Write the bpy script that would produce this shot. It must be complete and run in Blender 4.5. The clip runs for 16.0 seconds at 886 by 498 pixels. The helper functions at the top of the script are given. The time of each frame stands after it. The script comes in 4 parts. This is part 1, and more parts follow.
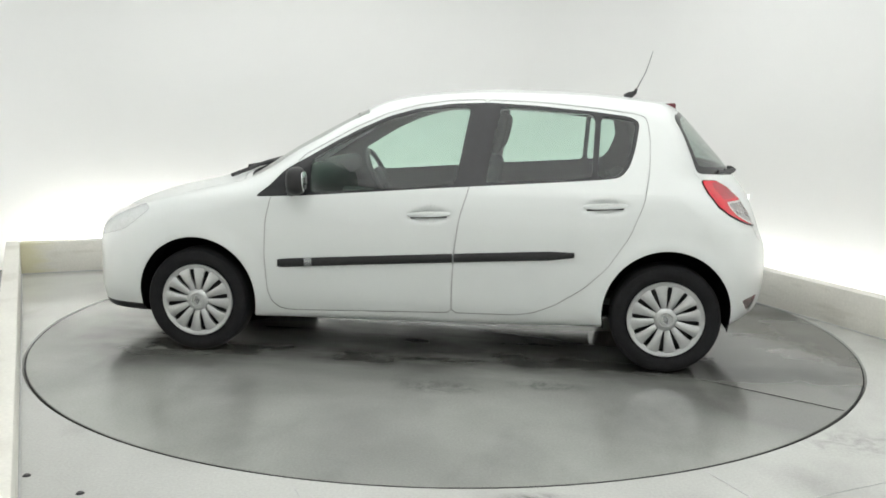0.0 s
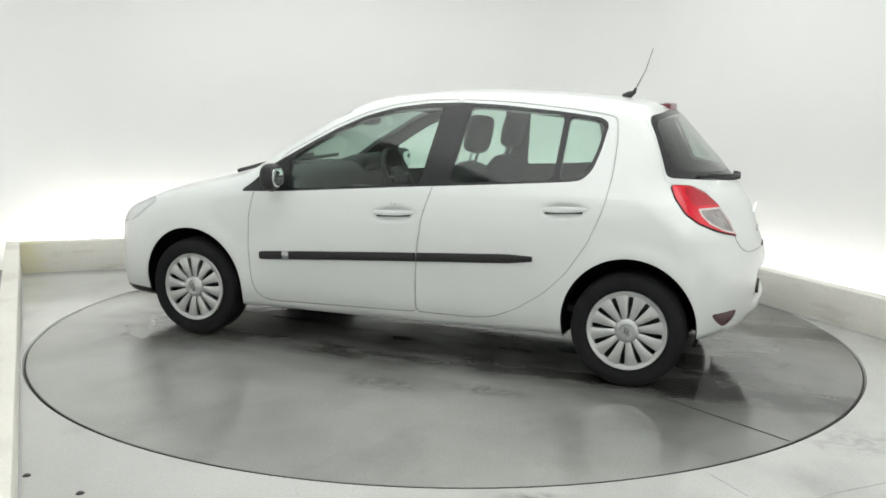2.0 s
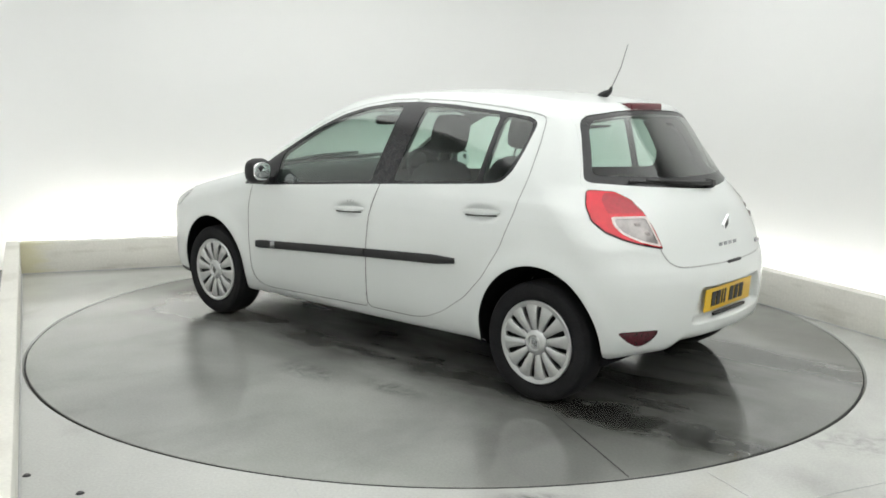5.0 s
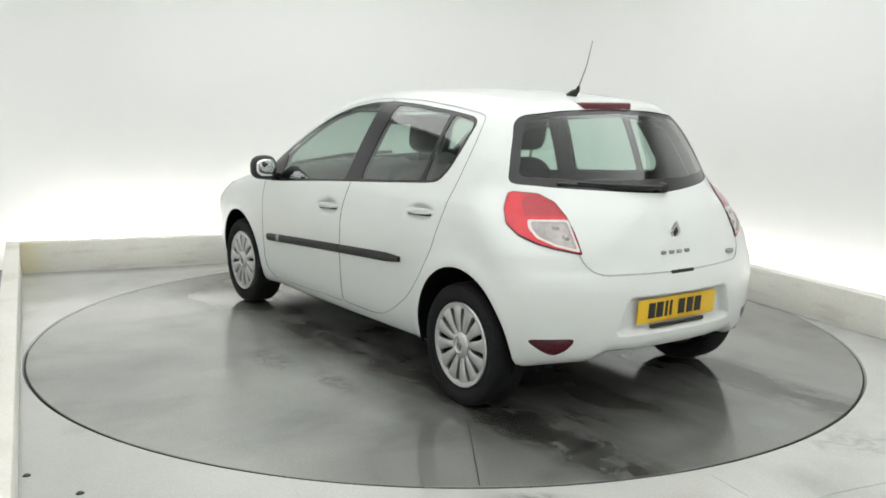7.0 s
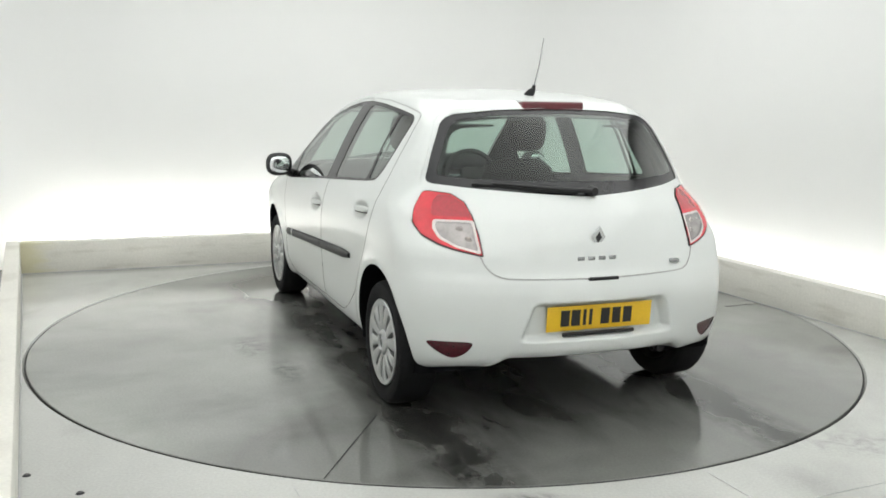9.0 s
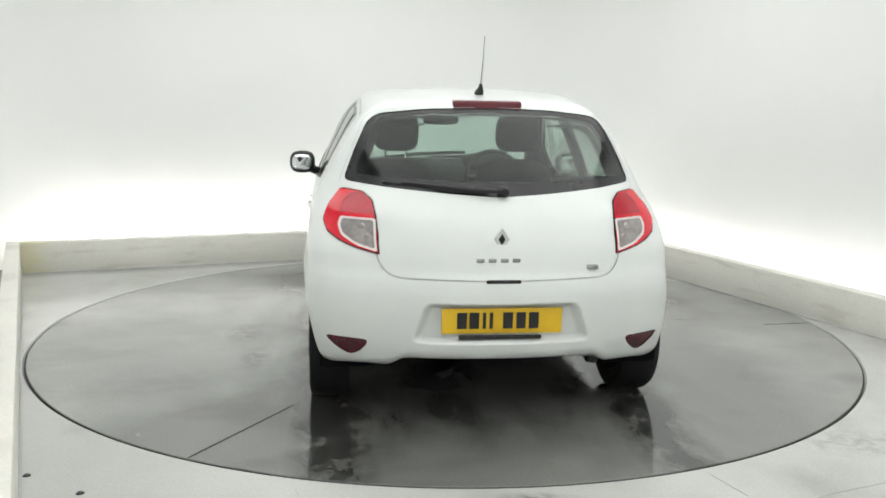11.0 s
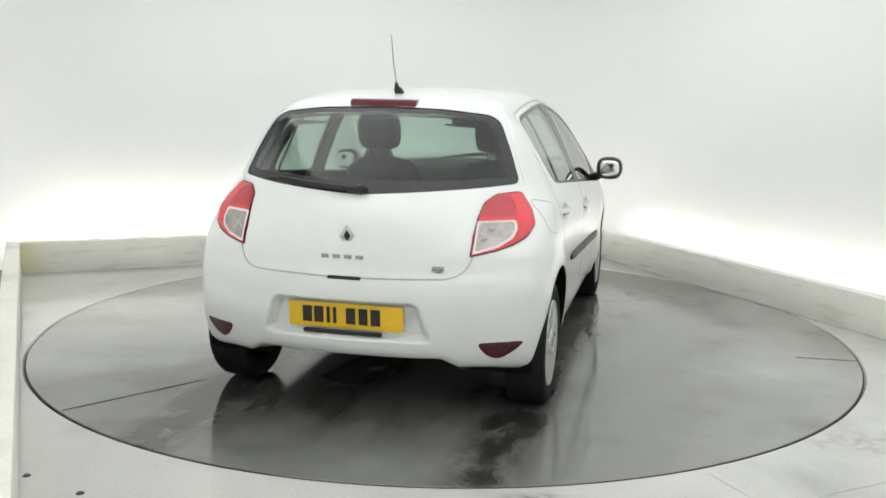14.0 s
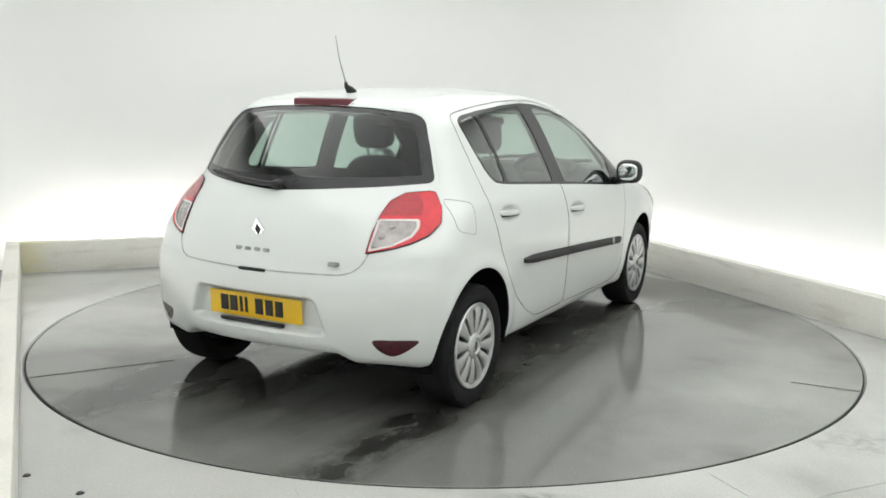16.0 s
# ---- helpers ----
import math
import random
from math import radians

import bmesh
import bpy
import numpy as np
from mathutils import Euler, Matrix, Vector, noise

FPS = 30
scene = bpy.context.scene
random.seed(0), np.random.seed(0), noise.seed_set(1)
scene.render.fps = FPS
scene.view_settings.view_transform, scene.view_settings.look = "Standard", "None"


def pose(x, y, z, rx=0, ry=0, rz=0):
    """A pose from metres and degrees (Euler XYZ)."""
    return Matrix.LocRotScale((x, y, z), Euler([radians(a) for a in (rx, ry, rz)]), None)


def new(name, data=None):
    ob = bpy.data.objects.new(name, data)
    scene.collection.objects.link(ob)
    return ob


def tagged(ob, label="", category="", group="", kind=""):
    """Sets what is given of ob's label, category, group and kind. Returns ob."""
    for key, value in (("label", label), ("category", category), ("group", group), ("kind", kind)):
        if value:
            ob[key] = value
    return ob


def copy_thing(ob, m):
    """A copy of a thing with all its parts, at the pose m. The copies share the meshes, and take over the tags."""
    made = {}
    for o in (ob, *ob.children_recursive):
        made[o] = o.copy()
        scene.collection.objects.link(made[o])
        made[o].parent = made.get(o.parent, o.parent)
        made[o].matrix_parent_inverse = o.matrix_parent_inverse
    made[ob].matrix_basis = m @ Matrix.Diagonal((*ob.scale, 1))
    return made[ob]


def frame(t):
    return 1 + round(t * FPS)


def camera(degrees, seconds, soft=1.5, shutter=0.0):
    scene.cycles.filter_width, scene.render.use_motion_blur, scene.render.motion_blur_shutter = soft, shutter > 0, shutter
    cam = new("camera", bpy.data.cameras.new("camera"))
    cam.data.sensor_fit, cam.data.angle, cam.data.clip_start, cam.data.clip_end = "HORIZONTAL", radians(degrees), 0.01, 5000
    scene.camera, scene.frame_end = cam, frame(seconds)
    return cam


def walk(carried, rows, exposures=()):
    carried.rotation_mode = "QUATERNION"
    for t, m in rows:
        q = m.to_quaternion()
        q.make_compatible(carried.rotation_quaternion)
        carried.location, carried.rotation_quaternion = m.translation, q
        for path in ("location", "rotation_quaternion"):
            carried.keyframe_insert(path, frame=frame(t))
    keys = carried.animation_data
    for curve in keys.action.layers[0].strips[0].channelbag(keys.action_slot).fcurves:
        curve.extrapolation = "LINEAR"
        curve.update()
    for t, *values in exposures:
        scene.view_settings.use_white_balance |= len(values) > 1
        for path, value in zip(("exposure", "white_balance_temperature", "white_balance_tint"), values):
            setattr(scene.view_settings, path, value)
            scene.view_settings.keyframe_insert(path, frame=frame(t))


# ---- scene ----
# ---------------------------------------------------------------- camera
cam = camera(51.82, 16.0, soft=1.7)
CAM = (Matrix.Translation((0, -5.650, 1.4405)) @ (Vector((-0.00308, 0.98625, -0.16524))).to_track_quat("-Z", "Y").to_matrix().to_4x4() @ pose(0, 0, 0, 0, 0, 0.933))
walk(cam, [(0, CAM), (16.0, CAM)], exposures=[(0, 0.2), (16.0, 0.2)])


def table_angle(t):
    """Heading of the car on the turntable, degrees."""
    return 180 - (6.347 + 6.7877 * t + 0.02125 * t * t - 0.000565 * t ** 3)


# ---------------------------------------------------------------- light
world = bpy.data.worlds.new("studio_dark")
scene.world = world
world.use_nodes = True
world.node_tree.nodes["Background"].inputs[0].default_value = (0.9, 0.95, 1.0, 1)
world.node_tree.nodes["Background"].inputs[1].default_value = 0.02
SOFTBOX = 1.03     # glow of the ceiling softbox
COVE = 14.5       # glow of the tubes behind the kerb


# ---------------------------------------------------------------- materials
def material(name, color, rough=0.5, metal=0.0, scale=8.0, vary=0.08, bump=0.0, coat=0.0, spec=0.5, rough_vary=0.0, fine=120.0):
    m = bpy.data.materials.new(name)
    m.use_nodes = True
    nt = m.node_tree
    b = nt.nodes["Principled BSDF"]
    b.inputs["Roughness"].default_value = rough
    b.inputs["Metallic"].default_value = metal
    b.inputs["Coat Weight"].default_value = coat
    b.inputs["Coat Roughness"].default_value = 0.06
    b.inputs["Specular IOR Level"].default_value = spec
    tc = nt.nodes.new("ShaderNodeTexCoord")
    n1 = nt.nodes.new("ShaderNodeTexNoise")
    n1.inputs["Scale"].default_value, n1.inputs["Detail"].default_value = scale, 6
    n2 = nt.nodes.new("ShaderNodeTexNoise")
    n2.inputs["Scale"].default_value, n2.inputs["Detail"].default_value = fine, 3
    nt.links.new(tc.outputs["Object"], n1.inputs["Vector"])
    nt.links.new(tc.outputs["Object"], n2.inputs["Vector"])
    mix = nt.nodes.new("ShaderNodeMath")
    mix.operation = "ADD"
    nt.links.new(n1.outputs[0], mix.inputs[0])
    nt.links.new(n2.outputs[0], mix.inputs[1])
    ramp = nt.nodes.new("ShaderNodeMapRange")
    ramp.inputs["From Min"].default_value, ramp.inputs["From Max"].default_value = 0.6, 1.4
    ramp.inputs["To Min"].default_value, ramp.inputs["To Max"].default_value = 1 - vary, 1 + vary
    nt.links.new(mix.outputs[0], ramp.inputs[0])
    hsv = nt.nodes.new("ShaderNodeHueSaturation")
    hsv.inputs["Color"].default_value = (*color, 1)
    nt.links.new(ramp.outputs[0], hsv.inputs["Value"])
    nt.links.new(hsv.outputs[0], b.inputs["Base Color"])
    if rough_vary:
        rr = nt.nodes.new("ShaderNodeMapRange")
        rr.inputs["From Min"].default_value, rr.inputs["From Max"].default_value = 0.3, 0.7
        rr.inputs["To Min"].default_value, rr.inputs["To Max"].default_value = max(0.02, rough - rough_vary), rough + rough_vary
        nt.links.new(n1.outputs[0], rr.inputs[0])
        nt.links.new(rr.outputs[0], b.inputs["Roughness"])
    if bump:
        bp = nt.nodes.new("ShaderNodeBump")
        bp.inputs["Strength"].default_value, bp.inputs["Distance"].default_value = bump, 0.002
        nt.links.new(n2.outputs[0], bp.inputs["Height"])
        nt.links.new(bp.outputs[0], b.inputs["Normal"])
    return m


def glow(name, color, strength):
    m = bpy.data.materials.new(name)
    m.use_nodes = True
    nt = m.node_tree
    b = nt.nodes["Principled BSDF"]
    b.inputs["Base Color"].default_value = (*color, 1)
    b.inputs["Emission Color"].default_value = (*color, 1)
    b.inputs["Emission Strength"].default_value = strength
    return m


def thin_glass(name, tint, gloss=0.12, rough=0.01):
    """A pane: tinted clear, with a mirror's share that grows at a slant."""
    m = bpy.data.materials.new(name)
    m.use_nodes = True
    nt = m.node_tree
    nt.nodes.remove(nt.nodes["Principled BSDF"])
    out = nt.nodes["Material Output"]
    tr = nt.nodes.new("ShaderNodeBsdfTransparent")
    tr.inputs[0].default_value = (*tint, 1)
    gl = nt.nodes.new("ShaderNodeBsdfGlossy")
    gl.inputs["Roughness"].default_value = rough
    fr = nt.nodes.new("ShaderNodeLayerWeight")
    pw = nt.nodes.new("ShaderNodeMath")
    pw.operation = "POWER"
    pw.inputs[1].default_value = 2.3
    nt.links.new(fr.outputs["Facing"], pw.inputs[0])
    mr = nt.nodes.new("ShaderNodeMath")
    mr.operation = "MULTIPLY_ADD"
    mr.inputs[1].default_value, mr.inputs[2].default_value = 0.85, gloss
    nt.links.new(pw.outputs[0], mr.inputs[0])
    mx = nt.nodes.new("ShaderNodeMixShader")
    nt.links.new(mr.outputs[0], mx.inputs[0])
    nt.links.new(tr.outputs[0], mx.inputs[1])
    nt.links.new(gl.outputs[0], mx.inputs[2])
    nt.links.new(mx.outputs[0], out.inputs[0])
    return m


def wet_floor(name, color, wet, stain_scale, soak, dark_amount=0.55, dry_rough=0.3, tracks=False, spots=(), foot=False):
    """Painted floor with damp, glossy patches, drying edges, dark tyre dirt and under-car shade in the colour."""
    m = bpy.data.materials.new(name)
    m.use_nodes = True
    nt = m.node_tree
    L = nt.links.new
    b = nt.nodes["Principled BSDF"]
    tc = nt.nodes.new("ShaderNodeTexCoord")

    def noise_node(scale, detail, rough=0.55, stretch=(1, 1, 1), dist=0.0):
        mp = nt.nodes.new("ShaderNodeMapping")
        mp.inputs["Scale"].default_value = stretch
        L(tc.outputs["Object"], mp.inputs["Vector"])
        n = nt.nodes.new("ShaderNodeTexNoise")
        n.inputs["Scale"].default_value, n.inputs["Detail"].default_value = scale, detail
        n.inputs["Roughness"].default_value, n.inputs["Distortion"].default_value = rough, dist
        L(mp.outputs[0], n.inputs["Vector"])
        return n

    def remap(src, a, bb, c, d):
        r = nt.nodes.new("ShaderNodeMapRange")
        for i, v in zip((1, 2, 3, 4), (a, bb, c, d)):
            r.inputs[i].default_value = v
        L(src, r.inputs[0])
        return r.outputs[0]

    big = noise_node(stain_scale, 5, 0.5, (1, 1, 1), 0.3)
    mid = noise_node(stain_scale * 3.0, 4, 0.5, (1, 0.55, 1), 0.1)
    fine = noise_node(90, 4)
    damp = remap(big.outputs[0], soak - 0.2, soak + 0.2, 0, 1)
    dirt = remap(mid.outputs[0], 0.52, 0.80, 0, 1)

    def calc(op, a, b=None):
        n = nt.nodes.new("ShaderNodeMath")
        n.operation = op
        for k, v in enumerate((a, b)):
            if v is None:
                continue
            if isinstance(v, (int, float)):
                n.inputs[k].default_value = v
            else:
                L(v, n.inputs[k])
        return n.outputs[0]

    both = calc("MULTIPLY", damp, dirt)
    if tracks:
        # tyre dirt trailing behind the wheels, drips under the sills, and under-car shade in the colour
        xyz = nt.nodes.new("ShaderNodeSeparateXYZ")
        L(tc.outputs["Object"], xyz.inputs[0])
        ax, ay = calc("ABSOLUTE", xyz.outputs[0]), calc("ABSOLUTE", xyz.outputs[1])
        lump = noise_node(5.0, 5, 0.55, (0.7, 1, 1), 0.4)
        smut = noise_node(9.0, 8, 0.62, (0.6, 1, 1), 0.2)
        lane = remap(calc("ABSOLUTE", calc("SUBTRACT", ay, 0.71)), 0.02, 0.20, 1.15, 0)
        lane = calc("MULTIPLY", lane, remap(xyz.outputs[0], -1.60, -1.38, 1, 0))
        lane = calc("MULTIPLY", lane, remap(smut.outputs[0], 0.34, 0.66, 0.10, 1))
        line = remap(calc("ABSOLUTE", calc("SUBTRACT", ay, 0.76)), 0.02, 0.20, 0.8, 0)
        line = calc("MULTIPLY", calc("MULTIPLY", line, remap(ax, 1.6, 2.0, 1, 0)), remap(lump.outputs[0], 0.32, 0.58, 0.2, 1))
        # the car's footprint: damp drips mixed with its shade, put into the colour
        drip_shade = calc("MULTIPLY", remap(ay, 0.60, 1.25, 1, 0), remap(ax, 1.6, 2.2, 1, 0))
        damp = calc("ADD", damp, calc("MULTIPLY", drip_shade, remap(big.outputs[0], 0.35, 0.6, 0.2, 0.8)))
        # wettest behind the tail and along one flank
        pool = calc("MAXIMUM", remap(xyz.outputs[1], 0.2, -0.8, 0, 0.8), remap(xyz.outputs[0], -1.2, -1.7, 0, 0.8))
        pool = calc("MULTIPLY", pool, remap(calc("ABSOLUTE", xyz.outputs[1]), 1.3, 1.9, 1, 0.25))
        damp = calc("MINIMUM", calc("ADD", damp, pool), 1.0)
        # extra darkening behind the tail, within the car's width
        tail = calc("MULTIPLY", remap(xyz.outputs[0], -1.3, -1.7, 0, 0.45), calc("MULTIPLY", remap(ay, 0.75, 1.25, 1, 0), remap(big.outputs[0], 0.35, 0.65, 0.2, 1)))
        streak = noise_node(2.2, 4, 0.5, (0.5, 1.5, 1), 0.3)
        wash_shade = calc("MULTIPLY", calc("MULTIPLY", drip_shade, 1.3), remap(streak.outputs[0], 0.42, 0.72, 0, 1))
        both = calc("MINIMUM", calc("ADD", calc("ADD", both, calc("ADD", line, calc("MULTIPLY", lane, 1.5))), calc("ADD", wash_shade, tail)), 1.5)
    if foot:
        # grime washed against the foot of the kerbs
        for nx, ny, far, wide in ((0.910, 0.415, 2.42, 0.45), (-0.37, 0.929, 2.50, 0.16)):
            dot = nt.nodes.new("ShaderNodeVectorMath")
            dot.operation = "DOT_PRODUCT"
            L(tc.outputs["Object"], dot.inputs[0])
            dot.inputs[1].default_value = (nx, ny, 0)
            smear = noise_node(2.4, 5, 0.55, (1, 1, 1), 0.3)
            grime = calc("MULTIPLY", remap(dot.outputs["Value"], far - wide, far, 0, 0.75), remap(smear.outputs[0], 0.30, 0.62, 0.25, 1))
            both = calc("ADD", both, grime)
    for sx, sy, rx, ry in spots:
        mp = nt.nodes.new("ShaderNodeMapping")
        mp.vector_type = "POINT"
        mp.inputs["Location"].default_value = (-sx / rx, -sy / ry, 0)
        mp.inputs["Scale"].default_value = (1 / rx, 1 / ry, 0)
        L(tc.outputs["Object"], mp.inputs["Vector"])
        ln = nt.nodes.new("ShaderNodeVectorMath")
        ln.operation = "LENGTH"
        L(mp.outputs[0], ln.inputs[0])
        rag = noise_node(9, 6, 0.7, (1, 1, 1), 1.0)
        blot = calc("MULTIPLY", remap(ln.outputs["Value"], 0.4, 1.0, 1, 0), remap(rag.outputs[0], 0.38, 0.78, 0, 1))
        both = calc("MINIMUM", calc("ADD", both, blot), 1.6)
    c1 = nt.nodes.new("ShaderNodeMix")
    c1.data_type = "RGBA"
    c1.inputs["A"].default_value = (*color, 1)
    c1.inputs["B"].default_value = (*wet, 1)
    L(damp, c1.inputs["Factor"])
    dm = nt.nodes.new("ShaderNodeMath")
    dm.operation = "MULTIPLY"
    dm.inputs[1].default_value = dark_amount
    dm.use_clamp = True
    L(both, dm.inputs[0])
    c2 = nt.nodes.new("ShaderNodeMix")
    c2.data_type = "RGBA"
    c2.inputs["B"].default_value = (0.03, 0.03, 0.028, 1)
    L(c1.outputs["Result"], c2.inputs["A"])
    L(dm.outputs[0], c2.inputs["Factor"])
    hs = nt.nodes.new("ShaderNodeHueSaturation")
    L(remap(fine.outputs[0], 0.3, 0.7, 0.93, 1.07), hs.inputs["Value"])
    L(c2.outputs["Result"], hs.inputs["Color"])
    L(hs.outputs[0], b.inputs["Base Color"])
    L(remap(damp, 0, 1, dry_rough, 0.105), b.inputs["Roughness"])
    b.inputs["Specular IOR Level"].default_value = 0.75
    bp = nt.nodes.new("ShaderNodeBump")
    bp.inputs["Strength"].default_value, bp.inputs["Distance"].default_value = 0.06, 0.003
    L(mid.outputs[0], bp.inputs["Height"])
    L(bp.outputs[0], b.inputs["Normal"])
    return m


PAINT = material("white_car_paint", (0.675, 0.70, 0.69), 0.34, 0, 3, 0.015, 0, coat=0.55)
BLACK = material("black_plastic", (0.018, 0.018, 0.019), 0.5, 0, 20, 0.2, 0.15, spec=0.35)
GLOSSBLACK = material("gloss_black_trim", (0.018, 0.018, 0.020), 0.22, 0, 20, 0.15)
SEAL = material("seal_rubber_grey", (0.42, 0.425, 0.425), 0.7, 0, 20, 0.15)
RUBBER = material("tyre_rubber", (0.016, 0.016, 0.017), 0.75, 0, 12, 0.3, 0.4, spec=0.12)
LINER = material("arch_liner", (0.011, 0.011, 0.012), 0.95, 0, 12, 0.3, 0.0, spec=0.0)
SILVER = material("hubcap_silver_plastic", (0.52, 0.53, 0.53), 0.30, 0.7, 25, 0.06)
STEEL = material("dark_steel", (0.05, 0.05, 0.052), 0.5, 0.6, 30, 0.3)
CHROME = material("chrome", (0.75, 0.76, 0.77), 0.12, 1.0, 30, 0.04)
GREYMETAL = material("badge_grey_metal", (0.35, 0.36, 0.37), 0.25, 0.9, 30, 0.05)
TRIM = material("interior_trim_dark", (0.034, 0.036, 0.036), 0.75, 0, 15, 0.2, 0.0)
LINING = material("roof_lining_grey", (0.35, 0.35, 0.34), 0.9, 0, 40, 0.06, 0.3)
FABRIC = material("seat_fabric_charcoal", (0.036, 0.037, 0.039), 0.9, 0, 60, 0.25, 0.6)
RED = material("red_lamp_lens", (0.60, 0.010, 0.026), 0.12, 0, 9, 0.18, coat=0.4, fine=30)
DEEPRED = material("deep_red_brake_lens", (0.40, 0.008, 0.024), 0.12, 0, 40, 0.2, coat=0.4, fine=60)
DARKRED = material("dark_red_reflector", (0.065, 0.004, 0.010), 0.25, 0, 60, 0.5, coat=0.3)
MAROON = material("maroon_brake_lens", (0.11, 0.010, 0.018), 0.3, 0, 160, 0.15, coat=0.2)
CLEARLAMP = material("clear_lamp_lens", (0.31, 0.285, 0.28), 0.15, 0.35, 14, 0.35, coat=1.0, fine=40)
BEZELWHITE = material("pale_lamp_bezel", (0.66, 0.60, 0.58), 0.2, 0, 20, 0.05, coat=0.6)
LAMPBULB = material("lamp_reflector_bowl", (0.42, 0.38, 0.375), 0.25, 0.5, 40, 0.2)
HEADLENS = material("headlamp_lens", (0.66, 0.68, 0.68), 0.12, 0.2, 20, 0.15, coat=0.9)
YELLOW = material("yellow_reflective_plate", (0.80, 0.50, 0.02), 0.35, 0, 60, 0.05)
INK = material("black_plate_ink", (0.015, 0.015, 0.015), 0.5)
SIDEGLASS = thin_glass("green_tinted_side_glass", (0.74, 0.88, 0.81), 0.07)
REARGLASS = thin_glass("dark_tinted_rear_glass", (0.62, 0.74, 0.68), 0.03)
MIRROR = material("mirror_glass", (0.8, 0.82, 0.83), 0.03, 1.0, 5, 0.01)
WALLPAINT = material("white_studio_wall", (0.75, 0.755, 0.745), 0.85, 0, 1.2, 0.015, 0.1)
CEIL = material("white_ceiling", (0.75, 0.75, 0.74), 0.9, 0, 2, 0.03)


def kerb_paint(name, stain=False):
    """Cream masonry paint, scuffed and stained; one kerb has a yellowed end."""
    m = material(name, (0.75, 0.735, 0.68), 0.6, 0, 1.6, 0.09, 0.4, fine=60)
    nt = m.node_tree
    L = nt.links.new
    b = nt.nodes["Principled BSDF"]
    tc = nt.nodes.new("ShaderNodeTexCoord")
    base = b.inputs["Base Color"].links[0].from_socket
    mp = nt.nodes.new("ShaderNodeMapping")
    mp.inputs["Scale"].default_value = (0.8, 1, 5)
    L(tc.outputs["Object"], mp.inputs["Vector"])
    scuff = nt.nodes.new("ShaderNodeTexNoise")
    scuff.inputs["Scale"].default_value, scuff.inputs["Detail"].default_value = 3.2, 7
    L(mp.outputs[0], scuff.inputs["Vector"])
    r = nt.nodes.new("ShaderNodeMapRange")
    for k, v in zip((1, 2, 3, 4), (0.55, 0.80, 0, 0.55)):
        r.inputs[k].default_value = v
    L(scuff.outputs[0], r.inputs[0])
    mx = nt.nodes.new("ShaderNodeMix")
    mx.data_type = "RGBA"
    L(base, mx.inputs["A"])
    mx.inputs["B"].default_value = (0.40, 0.37, 0.30, 1)
    L(r.outputs[0], mx.inputs["Factor"])
    out = mx.outputs["Result"]
    if stain:
        xyz = nt.nodes.new("ShaderNodeSeparateXYZ")
        L(tc.outputs["Object"], xyz.inputs[0])
        add = nt.nodes.new("ShaderNodeMath")
        add.operation = "MULTIPLY_ADD"
        add.inputs[1].default_value = 0.5
        L(scuff.outputs[0], add.inputs[0])
        L(xyz.outputs[0], add.inputs[2])
        r2 = nt.nodes.new("ShaderNodeMapRange")
        for k, v in zip((1, 2, 3, 4), (0.32, 0.50, 0.7, 0)):
            r2.inputs[k].default_value = v
        L(add.outputs[0], r2.inputs[0])
        mx2 = nt.nodes.new("ShaderNodeMix")
        mx2.data_type = "RGBA"
        L(out, mx2.inputs["A"])
        mx2.inputs["B"].default_value = (0.66, 0.62, 0.38, 1)
        L(r2.outputs[0], mx2.inputs["Factor"])
        out = mx2.outputs["Result"]
    L(out, b.inputs["Base Color"])
    return m


KERBPAINT = kerb_paint("cream_kerb_paint")
KERBSTAIN = kerb_paint("yellowed_kerb_paint", True)
TROUGH = material("trough_white", (0.8, 0.8, 0.8), 0.8, 0, 5, 0.04)
GAP = material("dark_floor_gap", (0.015, 0.016, 0.015), 0.8, 0, 20, 0.3)
TUBE = glow("cove_tube_glow", (1.0, 1.0, 0.97), COVE)
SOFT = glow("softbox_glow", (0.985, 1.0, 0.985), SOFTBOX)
FLOOR = wet_floor("painted_floor", (0.52, 0.525, 0.503), (0.41, 0.414, 0.393), 0.9, 0.56, 0.5, 0.19, spots=((1.80, -1.92, 0.40, 0.18), (0.33, -2.56, 0.16, 0.07), (2.3, -1.95, 0.35, 0.2), (0.36, -2.52, 0.20, 0.06)), foot=True)
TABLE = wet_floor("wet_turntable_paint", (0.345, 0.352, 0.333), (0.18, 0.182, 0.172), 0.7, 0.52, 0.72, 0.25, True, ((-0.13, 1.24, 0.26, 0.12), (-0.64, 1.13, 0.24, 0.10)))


# ---------------------------------------------------------------- mesh helpers
def link(name, verts, faces, mat, parent=None, label="", smooth=False, normals=None):
    me = bpy.data.meshes.new(name)
    me.from_pydata([tuple(v) for v in verts], [], [tuple(f) for f in faces])
    me.materials.append(mat)
    if smooth:
        me.polygons.foreach_set("use_smooth", [True] * len(me.polygons))
    me.update()
    if normals is not None and len(me.vertices):
        me.normals_split_custom_set_from_vertices([tuple(n) for n in normals])
    ob = new(name, me)
    if parent:
        ob.parent = parent
    if label:
        tagged(ob, label)
    return ob


def part(name, bm, mat, parent=None, label="", smooth=True, angle=40):
    if smooth:
        bm.normal_update()
        for f in bm.faces:
            f.smooth = True
        for e in bm.edges:
            if len(e.link_faces) == 2 and e.calc_face_angle(0) > radians(angle):
                e.smooth = False
    me = bpy.data.meshes.new(name)
    bm.to_mesh(me)
    bm.free()
    me.materials.append(mat)
    ob = new(name, me)
    if parent:
        ob.parent = parent
    if label:
        tagged(ob, label)
    return ob


